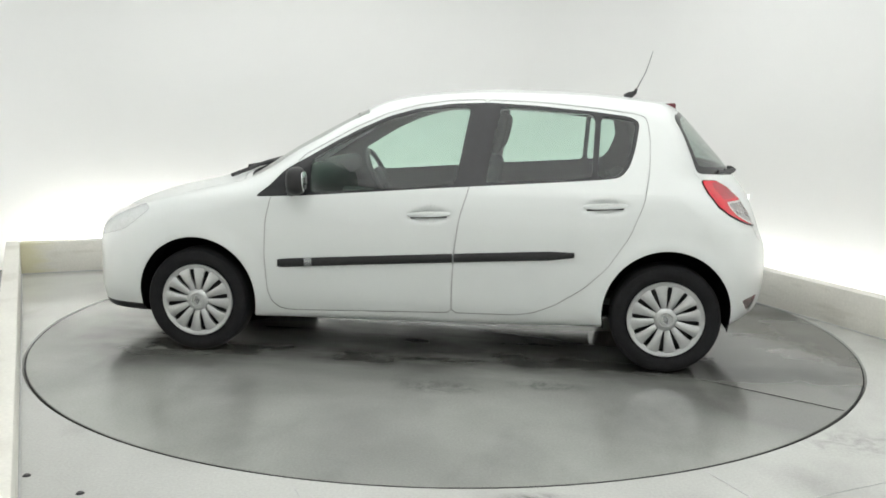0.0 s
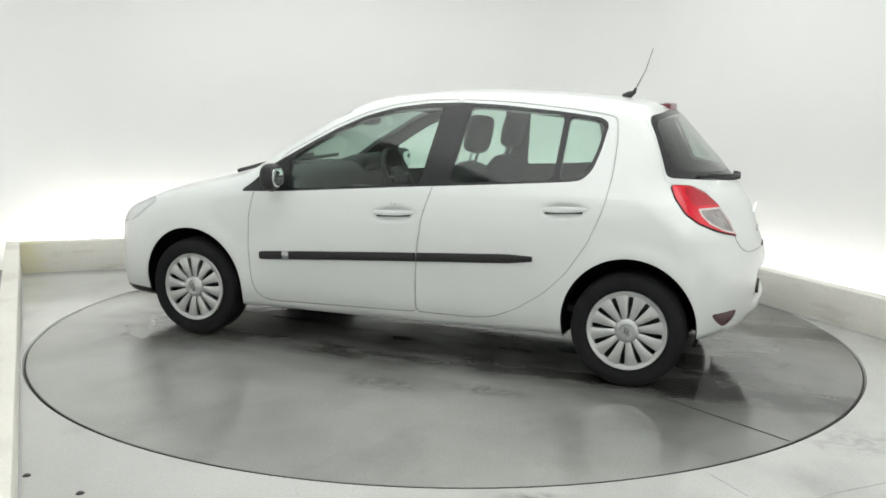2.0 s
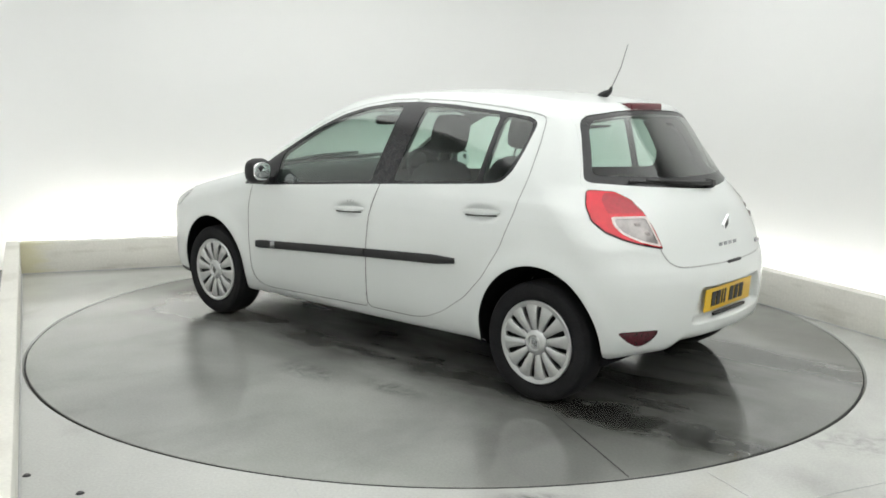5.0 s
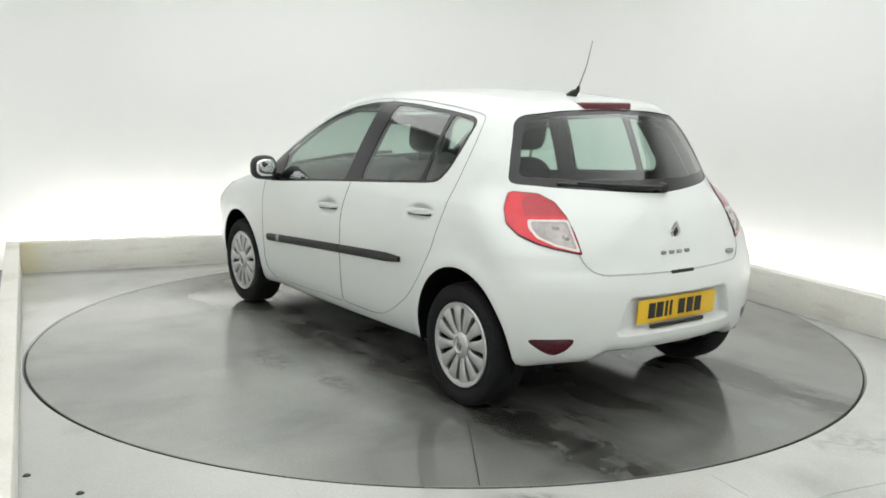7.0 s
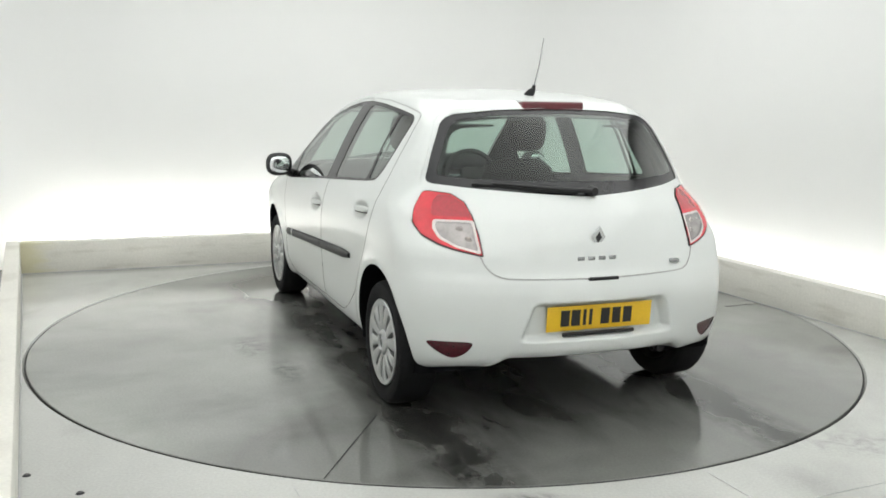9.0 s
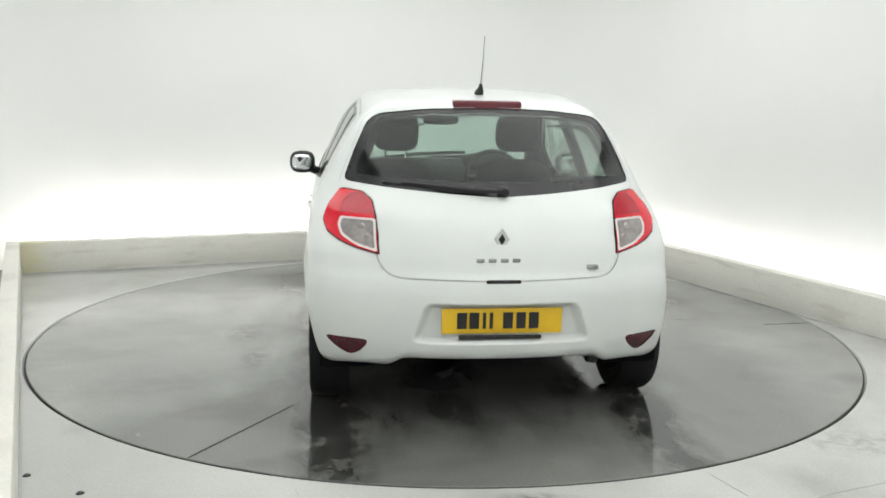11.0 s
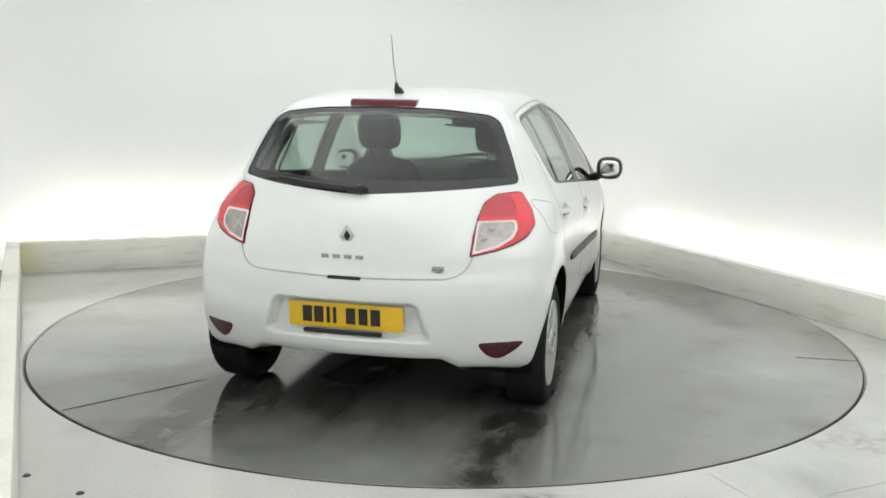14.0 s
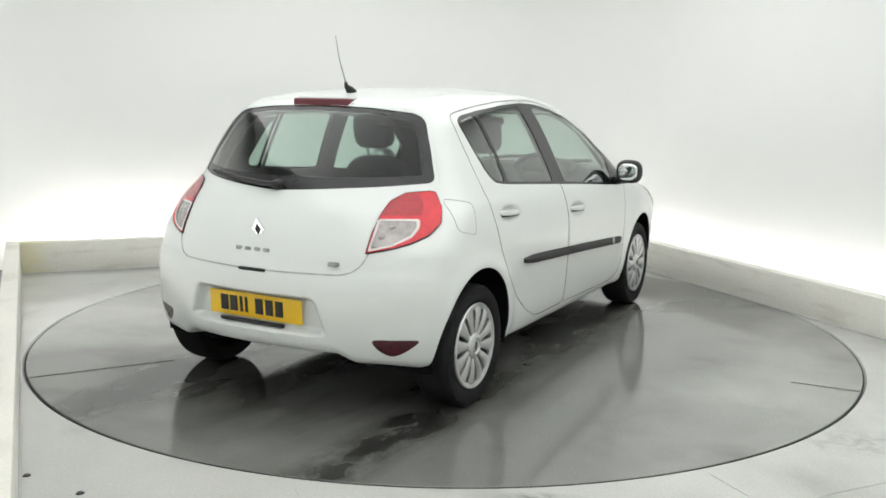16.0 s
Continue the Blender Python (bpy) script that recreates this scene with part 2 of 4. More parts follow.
def box(cx, cy, cz, sx, sy, sz, bevel=0.0, m=None, segs=2):
    bm = bmesh.new()
    bmesh.ops.create_cube(bm, size=1, matrix=Matrix.Translation((cx, cy, cz)) @ Matrix.Diagonal((sx, sy, sz, 1)))
    if bevel:
        bmesh.ops.bevel(bm, geom=bm.edges[:], offset=bevel, segments=segs, affect="EDGES", profile=0.5)
    if m:
        bmesh.ops.transform(bm, matrix=m, verts=bm.verts)
    return bm


def lathe(profile, n=48, axis="y"):
    """Turns (radius, offset) pairs about the axis."""
    bm = bmesh.new()
    rings = []
    for r, o in profile:
        ring = []
        for i in range(n):
            a = 2 * math.pi * i / n
            c, s = r * math.cos(a), r * math.sin(a)
            ring.append(bm.verts.new((c, o, s) if axis == "y" else (c, s, o)))
        rings.append(ring)
    for a, b in zip(rings, rings[1:]):
        for i in range(n):
            j = (i + 1) % n
            bm.faces.new((a[i], a[j], b[j], b[i]))
    bmesh.ops.recalc_face_normals(bm, faces=bm.faces)
    return bm


def extrude_poly(pts, depth, m):
    """A flat outline in the local xy plane, thickened along local z, placed by m."""
    bm = bmesh.new()
    lo = [bm.verts.new((x, y, 0)) for x, y in pts]
    hi = [bm.verts.new((x, y, depth)) for x, y in pts]
    bm.faces.new(hi)
    bm.faces.new(lo[::-1])
    k = len(pts)
    for i in range(k):
        j = (i + 1) % k
        bm.faces.new((lo[i], lo[j], hi[j], hi[i]))
    bmesh.ops.recalc_face_normals(bm, faces=bm.faces)
    bmesh.ops.transform(bm, matrix=m, verts=bm.verts)
    return bm


def tube(points, radius, n=10):
    """A round bar along points; radius one number or one per point."""
    bm = bmesh.new()
    pts = [Vector(q) for q in points]
    rings = []
    for i, q in enumerate(pts):
        d = (pts[min(i + 1, len(pts) - 1)] - pts[max(i - 1, 0)]).normalized()
        u = d.orthogonal().normalized() if i == 0 else (u - d * u.dot(d)).normalized()
        v = d.cross(u)
        r = radius if not isinstance(radius, (list, tuple)) else radius[i]
        rings.append([bm.verts.new(q + r * (math.cos(2 * math.pi * k / n) * u + math.sin(2 * math.pi * k / n) * v)) for k in range(n)])
    for a, b in zip(rings, rings[1:]):
        for k in range(n):
            j = (k + 1) % n
            bm.faces.new((a[k], a[j], b[j], b[k]))
    bm.faces.new(rings[0][::-1])
    bm.faces.new(rings[-1])
    bmesh.ops.recalc_face_normals(bm, faces=bm.faces)
    return bm


def empty(name, label, category, m=None, group=""):
    e = new(name)
    e.empty_display_size = 0.1
    if m:
        e.matrix_basis = m
    return tagged(e, label, category, group)


# ---------------------------------------------------------------- the studio bay
E1 = Vector((0.921, 0.390, 0))      # along the back kerb
BACK, SIDE = -2.53, 2.46            # kerb faces
KERB_H = 0.25
BAY = Matrix.Rotation(math.atan2(E1.y, E1.x), 4, "Z")     # local x along E1, local y away from the open side
R_TABLE = 2.438


def bay_box(name, x0, x1, y0, y1, z0, z1, mat, label, category, bevel=0.0, kind="structure"):
    ob = part(name, box((x0 + x1) / 2, (y0 + y1) / 2, (z0 + z1) / 2, x1 - x0, y1 - y0, z1 - z0, bevel), mat, smooth=bool(bevel))
    ob.matrix_basis = BAY
    return tagged(ob, label, category, kind=kind)


def build_bay():
    # floor sheet with a round opening for the table
    n, R, H = 160, R_TABLE + 0.012, 9.0
    vs, fs = [], []
    for i in range(n):
        a = 2 * math.pi * i / n
        c, s = math.cos(a), math.sin(a)
        k = H / max(abs(c), abs(s))
        vs += [((R - 0.012) * c, (R - 0.012) * s, -0.05), ((R - 0.012) * c, (R - 0.012) * s, -0.014), (R * c, R * s, 0), (2.7 * c, 2.7 * s, 0), (k * c, k * s, 0)]
    for i in range(n):
        j = (i + 1) % n
        for q in range(4):
            fs.append((5 * i + q, 5 * i + q + 1, 5 * j + q + 1, 5 * j + q))
    fl = link("floor", vs, fs, FLOOR)
    bm = bmesh.new()
    bm.from_mesh(fl.data)
    bmesh.ops.recalc_face_normals(bm, faces=bm.faces)
    bm.to_mesh(fl.data)
    bm.free()
    tagged(fl, "grey painted studio floor with damp stains", "floor", kind="structure")
    pit = part("pit_floor", lathe([(0.0, -0.05), (R_TABLE + 0.3, -0.05)], 64, "z"), GAP)
    tagged(pit, "dark recess under the turntable", "floor", kind="structure")
    # kerbs round three sides, open towards the camera
    T = 0.10
    yb = -BACK
    corner_l, corner_r = Vector((-3.345, 1.398, 0)), Vector((1.174, 3.195, 0))
    end_l, end_r = Vector((-0.06, -5.76, 0)), Vector((5.30, -5.83, 0))
    for nm, p, q, h, lab in (("kerb_back", corner_l, corner_r, KERB_H, "low cream painted kerb along the back of the bay"),
                             ("kerb_left", end_l, corner_l, KERB_H + 0.002, "low cream painted kerb along the near side of the bay"),
                             ("kerb_right", corner_r, end_r, KERB_H + 0.002, "low cream painted kerb along the far side of the bay")):
        d = q - p
        more = T if nm != "kerb_back" else 0
        k = part(nm, box(d.length / 2 + (more / 2 if nm == "kerb_left" else -more / 2), T / 2, h / 2, d.length + more, T, h, 0.008), KERBSTAIN if nm == "kerb_back" else KERBPAINT)
        k.matrix_basis = Matrix.Translation(p) @ Matrix.Rotation(math.atan2(d.y, d.x), 4, "Z")
        tagged(k, lab, "kerb", kind="structure")
        j = part("base_strip", box(d.length / 2, -0.004, 0.003, d.length, 0.008, 0.006), SEAL, k, "thin grey strip at the foot of the kerb", smooth=False)
    # unseen kerb behind the camera, added to stand before the front fill battens
    bay_box("added_kerb_front", -SIDE + 0.02, SIDE - 0.02, -6.14, -6.04, 0, KERB_H, KERBPAINT, "low cream kerb added unseen before the front fill battens", "kerb", 0.008)
    # curved white wall behind the kerbs
    G, Rr, Hh = 0.62, 1.2, 3.4
    X, Y = SIDE + G, yb + G
    path = [(-X, -6.5)] + [(-X + Rr - Rr * math.cos(a), Y - Rr + Rr * math.sin(a)) for a in np.linspace(0, math.pi / 2, 24)]
    path += [(X - Rr + Rr * math.sin(a), Y - Rr + Rr * math.cos(a)) for a in np.linspace(0, math.pi / 2, 24)] + [(X, -6.5)]
    outer = [(x + (0.12 if x > 0 else -0.12), y + 0.12) for x, y in path]
    vs = [(x, y, z) for z in (-0.02, Hh) for x, y in path] + [(x, y, z) for z in (-0.02, Hh) for x, y in outer]
    k = len(path)
    fs = []
    for i in range(k - 1):
        fs += [(i, i + 1, k + i + 1, k + i), (2 * k + i + 1, 2 * k + i, 3 * k + i, 3 * k + i + 1), (k + i, k + i + 1, 3 * k + i + 1, 3 * k + i)]
    w = link("wall_back", vs, fs, WALLPAINT, smooth=False)
    w.data.polygons.foreach_set("use_smooth", [True] * len(w.data.polygons))
    w.matrix_basis = BAY
    tagged(w, "white rounded studio wall lit from behind the kerb", "wall", kind="structure")
    bay_box("wall_front", -X - 0.3, X + 0.3, -6.7, -6.5, 0, Hh, WALLPAINT, "plain white wall closing the studio", "wall")
    bay_box("ceiling", -X - 0.3, X + 0.3, -6.7, Y + 0.3, Hh, Hh + 0.1, CEIL, "plain white studio ceiling", "ceiling")
    for a, b in (((-0.55, -2.455), (-0.20, -3.3)), ((1.04, -2.25), (1.49, -3.3)), ((1.38, -2.47), (1.85, -2.26))):
        d = Vector((b[0] - a[0], b[1] - a[1], 0))
        j = part("floor_joint", box(0, 0, 0, d.length, 0.003, 0.002, m=Matrix.Translation(((a[0] + b[0]) / 2, (a[1] + b[1]) / 2, 0.0006)) @ Matrix.Rotation(math.atan2(d.y, d.x), 4, "Z")), SEAL, smooth=False)
        tagged(j, "thin dark joint in the painted floor", "floor joint", kind="structure")
    for i, (x, y) in enumerate(((-1.57, -2.40), (-1.31, -2.545))):
        bolt = part("floor_bolt", lathe([(0.0, 0.006), (0.010, 0.006), (0.014, 0.002), (0.016, 0.0)], 16, "z"), STEEL)
        bolt.matrix_basis = pose(x, y, 0)
        tagged(bolt, "small dark bolt head in the floor", "bolt", "bolts in the floor")
    # fluorescent tubes in the trough behind the kerbs
    proto = None
    spots = []
    for i in range(4):
        spots += [(-1.86 + 1.24 * i, yb + T + 0.13, 0), (-1.86 + 1.24 * i, yb + T + 0.30, 0)]
    # side runs carry on unseen past the table, added to brighten the near flank
    for sx in (-1, 1):
        for i in range(-3, 4):
            spots.append((sx * (SIDE + T + 0.30), -2.0 + 1.24 * i, 90))
    # two unseen rows at the front wall, added as fill for the lower flank
    for i in range(4):
        spots += [(-1.86 + 1.24 * i, -6.36, 0), (-1.86 + 1.24 * i, -6.24, 0)]
    for x, y, rz in spots:
        m = BAY @ pose(x, y, 0.07, 0, 0, rz)
        if proto is None:
            proto = empty("cove_light", "white fluorescent batten hidden behind the kerb; front and nearest runs added as fill", "lamp", m, "battens behind the kerb")
            part("batten", box(0, 0, -0.035, 1.2, 0.06, 0.05, 0.004), TROUGH, proto)
            part("tube", tube([(-0.58, 0, 0.012), (0.58, 0, 0.012)], 0.016, 12), TUBE, proto)
        else:
            copy_thing(proto, m)
    # softbox over the table, out of view; stretched towards the camera to brighten the flank
    sb = empty("softbox", "large white ceiling softbox, unseen, stretched towards the camera as fill", "lamp", BAY @ pose(0, -1.6, 3.2))
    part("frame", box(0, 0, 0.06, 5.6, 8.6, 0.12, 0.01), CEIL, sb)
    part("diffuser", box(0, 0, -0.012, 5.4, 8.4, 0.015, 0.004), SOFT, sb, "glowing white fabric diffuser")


build_bay()


def build_turntable():
    t = empty("turntable", "round grey painted turntable, wet and stained, with under-car shade in its colour", "turntable")
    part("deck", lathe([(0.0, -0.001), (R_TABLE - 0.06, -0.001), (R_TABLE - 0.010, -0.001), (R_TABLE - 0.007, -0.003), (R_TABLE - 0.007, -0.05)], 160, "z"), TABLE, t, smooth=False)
    part("rim", lathe([(R_TABLE - 0.005, -0.04), (R_TABLE - 0.005, -0.003), (R_TABLE - 0.001, -0.003), (R_TABLE - 0.001, -0.04)], 160, "z"), GAP, t, smooth=False)
    # plate joints
    for a, b in ((Vector((-2.055, 1.28, 0)), Vector((-1.45, 0.89, 0))), (Vector((-0.07, -2.425, 0)), Vector((-0.09, -2.10, 0)))):
        d = b - a
        part("plate_joint", box(0, 0, 0, d.length, 0.004, 0.002, m=Matrix.Translation((a + b) / 2 + Vector((0, 0, 0.0006))) @ Matrix.Rotation(math.atan2(d.y, d.x), 4, "Z")), GAP, t, smooth=False)
    return t


turntable = build_turntable()


# ---------------------------------------------------------------- the car: outer form
def curve(pairs):
    """A smooth function through (u, v) pairs (monotone cubic)."""
    u = np.array([q[0] for q in pairs], float)
    v = np.array([q[1] for q in pairs], float)
    h, d = np.diff(u), np.diff(v) / np.diff(u)
    s = np.zeros(len(u))
    s[0], s[-1] = d[0], d[-1]
    for i in range(1, len(u) - 1):
        s[i] = 0 if d[i - 1] * d[i] <= 0 else (h[i - 1] + h[i]) / (h[i - 1] / d[i] + h[i] / d[i - 1])

    def f(x):
        x = np.clip(x, u[0], u[-1])
        i = np.clip(np.searchsorted(u, x) - 1, 0, len(u) - 2)
        t = (x - u[i]) / h[i]
        return ((1 + 2 * t) * (1 - t) ** 2 * v[i] + t * (1 - t) ** 2 * h[i] * s[i] + t * t * (3 - 2 * t) * v[i + 1] - t * t * (1 - t) * h[i] * s[i + 1])
    return f


TOP = curve([(-2.2, 1.34), (-1.5, 1.37), (-1.35, 1.412), (-1.1, 1.452), (-0.7, 1.479), (-0.35, 1.484), (0.0, 1.466), (0.25, 1.43), (0.45, 1.357), (0.8, 1.178), (1.15, 0.985), (1.4, 0.922), (1.75, 0.835), (1.95, 0.75), (2.06, 0.68), (2.12, 0.5)])
HALF = curve([(0.15, 0.76), (0.25, 0.80), (0.32, 0.822), (0.45, 0.836), (0.6, 0.846), (0.75, 0.85), (0.85, 0.842), (0.92, 0.828), (1.0, 0.798), (1.1, 0.757), (1.2, 0.712), (1.3, 0.662), (1.4, 0.602), (1.5, 0.54)])
TAIL = curve([(0.15, -1.77), (0.24, -1.855), (0.3, -1.887), (0.4, -1.908), (0.5, -1.913), (0.6, -1.908), (0.65, -1.896), (0.70, -1.874), (0.76, -1.854), (0.83, -1.83), (0.92, -1.79), (1.0, -1.732), (1.1, -1.652), (1.2, -1.56), (1.3, -1.468), (1.4, -1.372), (1.5, -1.28)])
WRAP = curve([(0.2, 0.44), (0.75, 0.40), (0.9, 0.52), (1.05, 0.67), (1.2, 0.58), (1.4, 0.42)])
SILL = curve([(-2.0, 0.28), (-1.75, 0.275), (-1.6, 0.25), (-1.0, 0.225), (1.0, 0.20), (1.6, 0.20), (2.1, 0.20)])


def smax(a, b, k):
    h = np.maximum(k - np.abs(a - b), 0) / k
    return np.maximum(a, b) + h * h * k * 0.25


def hull(P):
    """Signed measure of the car's outer form: below 0 inside."""
    x, y, z = P[:, 0], np.abs(P[:, 1]), P[:, 2]
    ys = np.sqrt(y * y + 1e-4)
    w = HALF(z) - 0.03 * np.clip((-x - 0.8) / 1.1, 0, 2) ** 2 - 0.075 * np.clip((x - 0.95) / 1.1, 0, 2) ** 2
    w = w - 0.05 * np.clip((z - 0.95) / 0.45, 0, 1) * np.clip((-x - 0.25) / 1.0, 0, 1.5) ** 2
    for xa in (1.2875, -1.2875):
        r = np.hypot(x - xa, z - 0.31)
        w = w + 0.016 * np.exp(-((r - 0.36) / 0.06) ** 2)
    for xh, zh in ((-0.017, 0.812), (-0.946, 0.880)):
        q = ((x - xh) / 0.105) ** 2 + ((z - zh - 0.05 * (xh - x)) / 0.036) ** 2
        w = w - 0.019 * np.exp(-q * q)
    a = y - w
    front = np.clip((x - 0.1) / 0.5, 0, 1)
    xx = x + 0.26 * ys ** 2 * front
    zt = TOP(xx) - (0.085 - 0.045 * front) * y * y
    slope = (TOP(xx + 0.02) - TOP(xx - 0.02)) / 0.04
    b = (z - zt) / np.sqrt(1 + np.minimum(slope ** 2, 9))
    xr = TAIL(z) + WRAP(z) * ys ** 2.4
    bay = np.clip((0.575 - z) / 0.03, 0, 1) * np.clip((z - 0.395) / 0.03, 0, 1) * np.clip((0.335 + 0.35 * (0.57 - z) - y) / 0.045, 0, 1)
    xr = xr + 0.05 * bay * bay * (3 - 2 * bay)
    ts = (TAIL(z + 0.02) - TAIL(z - 0.02)) / 0.04
    d = (xr - x) / np.sqrt(1 + ts * ts)
    c = x - (2.085 - 0.50 * ys ** 2.6 - 0.25 * np.clip(0.32 - z, 0, 1))
    lift = np.clip((-x - 1.55) / 0.2, 0, 1) * np.clip((0.50 - y) / 0.10, 0, 1)
    e = SILL(x) + 0.042 * lift * lift * (3 - 2 * lift) - z
    g = smax(a, b, 0.11)
    g = smax(g, d, 0.10 - 0.05 * np.clip((z - 0.95) / 0.2, 0, 1))
    g = smax(g, c, 0.10)
    return smax(g, e, 0.05)


def slope_of(P, h=2e-3):
    G = np.stack([(hull(P + h * np.eye(3)[i]) - hull(P - h * np.eye(3)[i])) / (2 * h) for i in range(3)], -1)
    return G


def settle_on(P, steps=3, off=0.0):
    for _ in range(steps):
        G = slope_of(P)
        P = P - ((hull(P) - off) / np.maximum((G * G).sum(1), 0.05))[:, None] * G
    return P


def form_mesh(step=0.024):
    """Triangles of the outer form, from tetrahedra of a grid."""
    xs, ys, zs = (np.arange(a, b, step) for a, b in ((-2.02, 2.2, ), (-0.93 - step / 2, 0.95), (0.13, 1.56)))
    nx, ny, nz = len(xs), len(ys), len(zs)
    X = np.stack(np.meshgrid(xs, ys, zs, indexing="ij"), -1).reshape(-1, 3)
    F = hull(X)
    F[np.abs(F) < 1e-6] = 1e-6
    I = np.arange(nx * ny * nz).reshape(nx, ny, nz)
    c = [I[i:nx - 1 + i, j:ny - 1 + j, k:nz - 1 + k].ravel() for i in (0, 1) for j in (0, 1) for k in (0, 1)]
    C = np.stack(c, 1)
    S = F[C] < 0
    C = C[S.any(1) & ~S.all(1)]
    tets = np.concatenate([C[:, q] for q in ([0, 1, 3, 7], [0, 3, 2, 7], [0, 2, 6, 7], [0, 6, 4, 7], [0, 4, 5, 7], [0, 5, 1, 7])])
    S = F[tets] < 0
    k = S.sum(1)
    tris = []
    order = np.argsort(~S, axis=1, kind="stable")       # inside corners first
    tets = np.take_along_axis(tets, order, 1)

    def pair(t, i, j):
        return np.stack([t[:, i], t[:, j]], 1)
    t1, t2, t3 = tets[k == 1], tets[k == 2], tets[k == 3]
    tris.append(np.stack([pair(t1, 0, 1), pair(t1, 0, 2), pair(t1, 0, 3)], 1))
    tris.append(np.stack([pair(t3, 3, 0), pair(t3, 3, 1), pair(t3, 3, 2)], 1))
    a, b, cc, d = pair(t2, 0, 2), pair(t2, 0, 3), pair(t2, 1, 3), pair(t2, 1, 2)
    tris += [np.stack([a, b, cc], 1), np.stack([a, cc, d], 1)]
    T = np.sort(np.concatenate(tris), axis=2).reshape(-1, 2)
    U, inv = np.unique(T, axis=0, return_inverse=True)
    f0, f1 = F[U[:, 0]], F[U[:, 1]]
    w = (f0 / (f0 - f1))[:, None]
    V = settle_on(X[U[:, 0]] * (1 - w) + X[U[:, 1]] * w)
    T = inv.reshape(-1, 3)
    # near-equal corners are welded
    key = np.round(V / 0.004).astype(np.int64)
    _, first, inv2 = np.unique(key, axis=0, return_index=True, return_inverse=True)
    V, T = V[first], inv2.reshape(-1)[T]
    T = T[(T[:, 0] != T[:, 1]) & (T[:, 1] != T[:, 2]) & (T[:, 2] != T[:, 0])]
    N = np.cross(V[T[:, 1]] - V[T[:, 0]], V[T[:, 2]] - V[T[:, 0]])
    flip = (N * slope_of(V[T].mean(1))).sum(1) < 0
    T[flip] = T[flip][:, ::-1]
    return V, T


def cut(V, T, func):
    """Splits triangles along func = 0: (V, inner triangles, outer triangles)."""
    F = func(V)
    F = np.where(np.abs(F) < 2e-5, 2e-5, F)
    S = F[T] < 0
    k = S.sum(1)
    inner, outer = [T[k == 3]], [T[k == 0]]
    M = T[(k == 1) | (k == 2)]
    if len(M) == 0:
        return V, inner[0], outer[0]
    s = F[M] < 0
    one = s.sum(1) == 1
    lone = np.where(one, s.argmax(1), (~s).argmax(1))
    A = np.take_along_axis(M, np.stack([lone, (lone + 1) % 3, (lone + 2) % 3], 1), 1)
    E = np.sort(np.concatenate([A[:, [0, 1]], A[:, [0, 2]]]), axis=1)
    U, inv = np.unique(E, axis=0, return_inverse=True)
    inv = inv.reshape(-1)
    w = (F[U[:, 0]] / (F[U[:, 0]] - F[U[:, 1]]))[:, None]
    Nv = V[U[:, 0]] * (1 - w) + V[U[:, 1]] * w
    p, q = inv[:len(A)] + len(V), inv[len(A):] + len(V)
    V = np.concatenate([V, Nv])
    tip = np.stack([A[:, 0], p, q], 1)
    base = np.concatenate([np.stack([p, A[:, 1], A[:, 2]], 1), np.stack([p, A[:, 2], q], 1)])
    o2 = np.concatenate([one, one])
    inner += [tip[one], base[~o2]]
    outer += [tip[~one], base[o2]]
    return V, np.concatenate(inner), np.concatenate(outer)


def refine(V, T, where):
    """Splits each triangle of a region in four, the new corners on the form."""
    M = V[T].mean(1)
    pick = where(M)
    A, rest = T[pick], T[~pick]
    E = np.sort(np.concatenate([A[:, [0, 1]], A[:, [1, 2]], A[:, [2, 0]]]), axis=1)
    U, inv = np.unique(E, axis=0, return_inverse=True)
    inv = inv.reshape(-1) + len(V)
    k = len(A)
    a, b, c = inv[:k], inv[k:2 * k], inv[2 * k:]
    V = np.concatenate([V, settle_on((V[U[:, 0]] + V[U[:, 1]]) / 2, 2)])
    four = [np.stack(q, 1) for q in ((A[:, 0], a, c), (a, A[:, 1], b), (c, b, A[:, 2]), (a, b, c))]
    return V, np.concatenate([rest] + four)


def rounded(poly, n=3, r=0.03):
    """An outline with rounded corners; r: how far a corner is cut back."""
    P = np.array(poly, float)
    out = []
    for a, b, c in zip(np.roll(P, 1, 0), P, np.roll(P, -1, 0)):
        la, lc = np.linalg.norm(a - b), np.linalg.norm(c - b)
        p, q = b + (a - b) * min(r / la, 0.45), b + (c - b) * min(r / lc, 0.45)
        for t in np.linspace(0, 1, n + 2):
            out.append((1 - t) ** 2 * p + 2 * t * (1 - t) * b + t * t * q)
    return np.array(out)


def outline(poly, p):
    """Signed distance of the points p (2D) to a closed outline, below 0 inside."""
    lo, hi = poly.min(0), poly.max(0)
    away = np.maximum(np.maximum(lo - p, p - hi).max(1), 0)
    res = away + 0.01
    near = away < 0.06
    p = p[near]
    best = np.full(len(p), 1e9)
    odd = np.zeros(len(p), bool)
    for a, b in zip(poly, np.roll(poly, -1, 0)):
        e, wx, wy = b - a, p[:, 0] - a[0], p[:, 1] - a[1]
        t = np.clip((wx * e[0] + wy * e[1]) / max(e @ e, 1e-12), 0, 1)
        best = np.minimum(best, (wx - t * e[0]) ** 2 + (wy - t * e[1]) ** 2)
        cross = (a[1] > p[:, 1]) != (b[1] > p[:, 1])
        if cross.any():
            odd ^= cross & (p[:, 0] < (b[0] - a[0]) * (p[:, 1] - a[1]) / (b[1] - a[1] + 1e-15) + a[0])
    d = np.sqrt(best)
    res[near] = np.where(odd, -d, d)
    return res


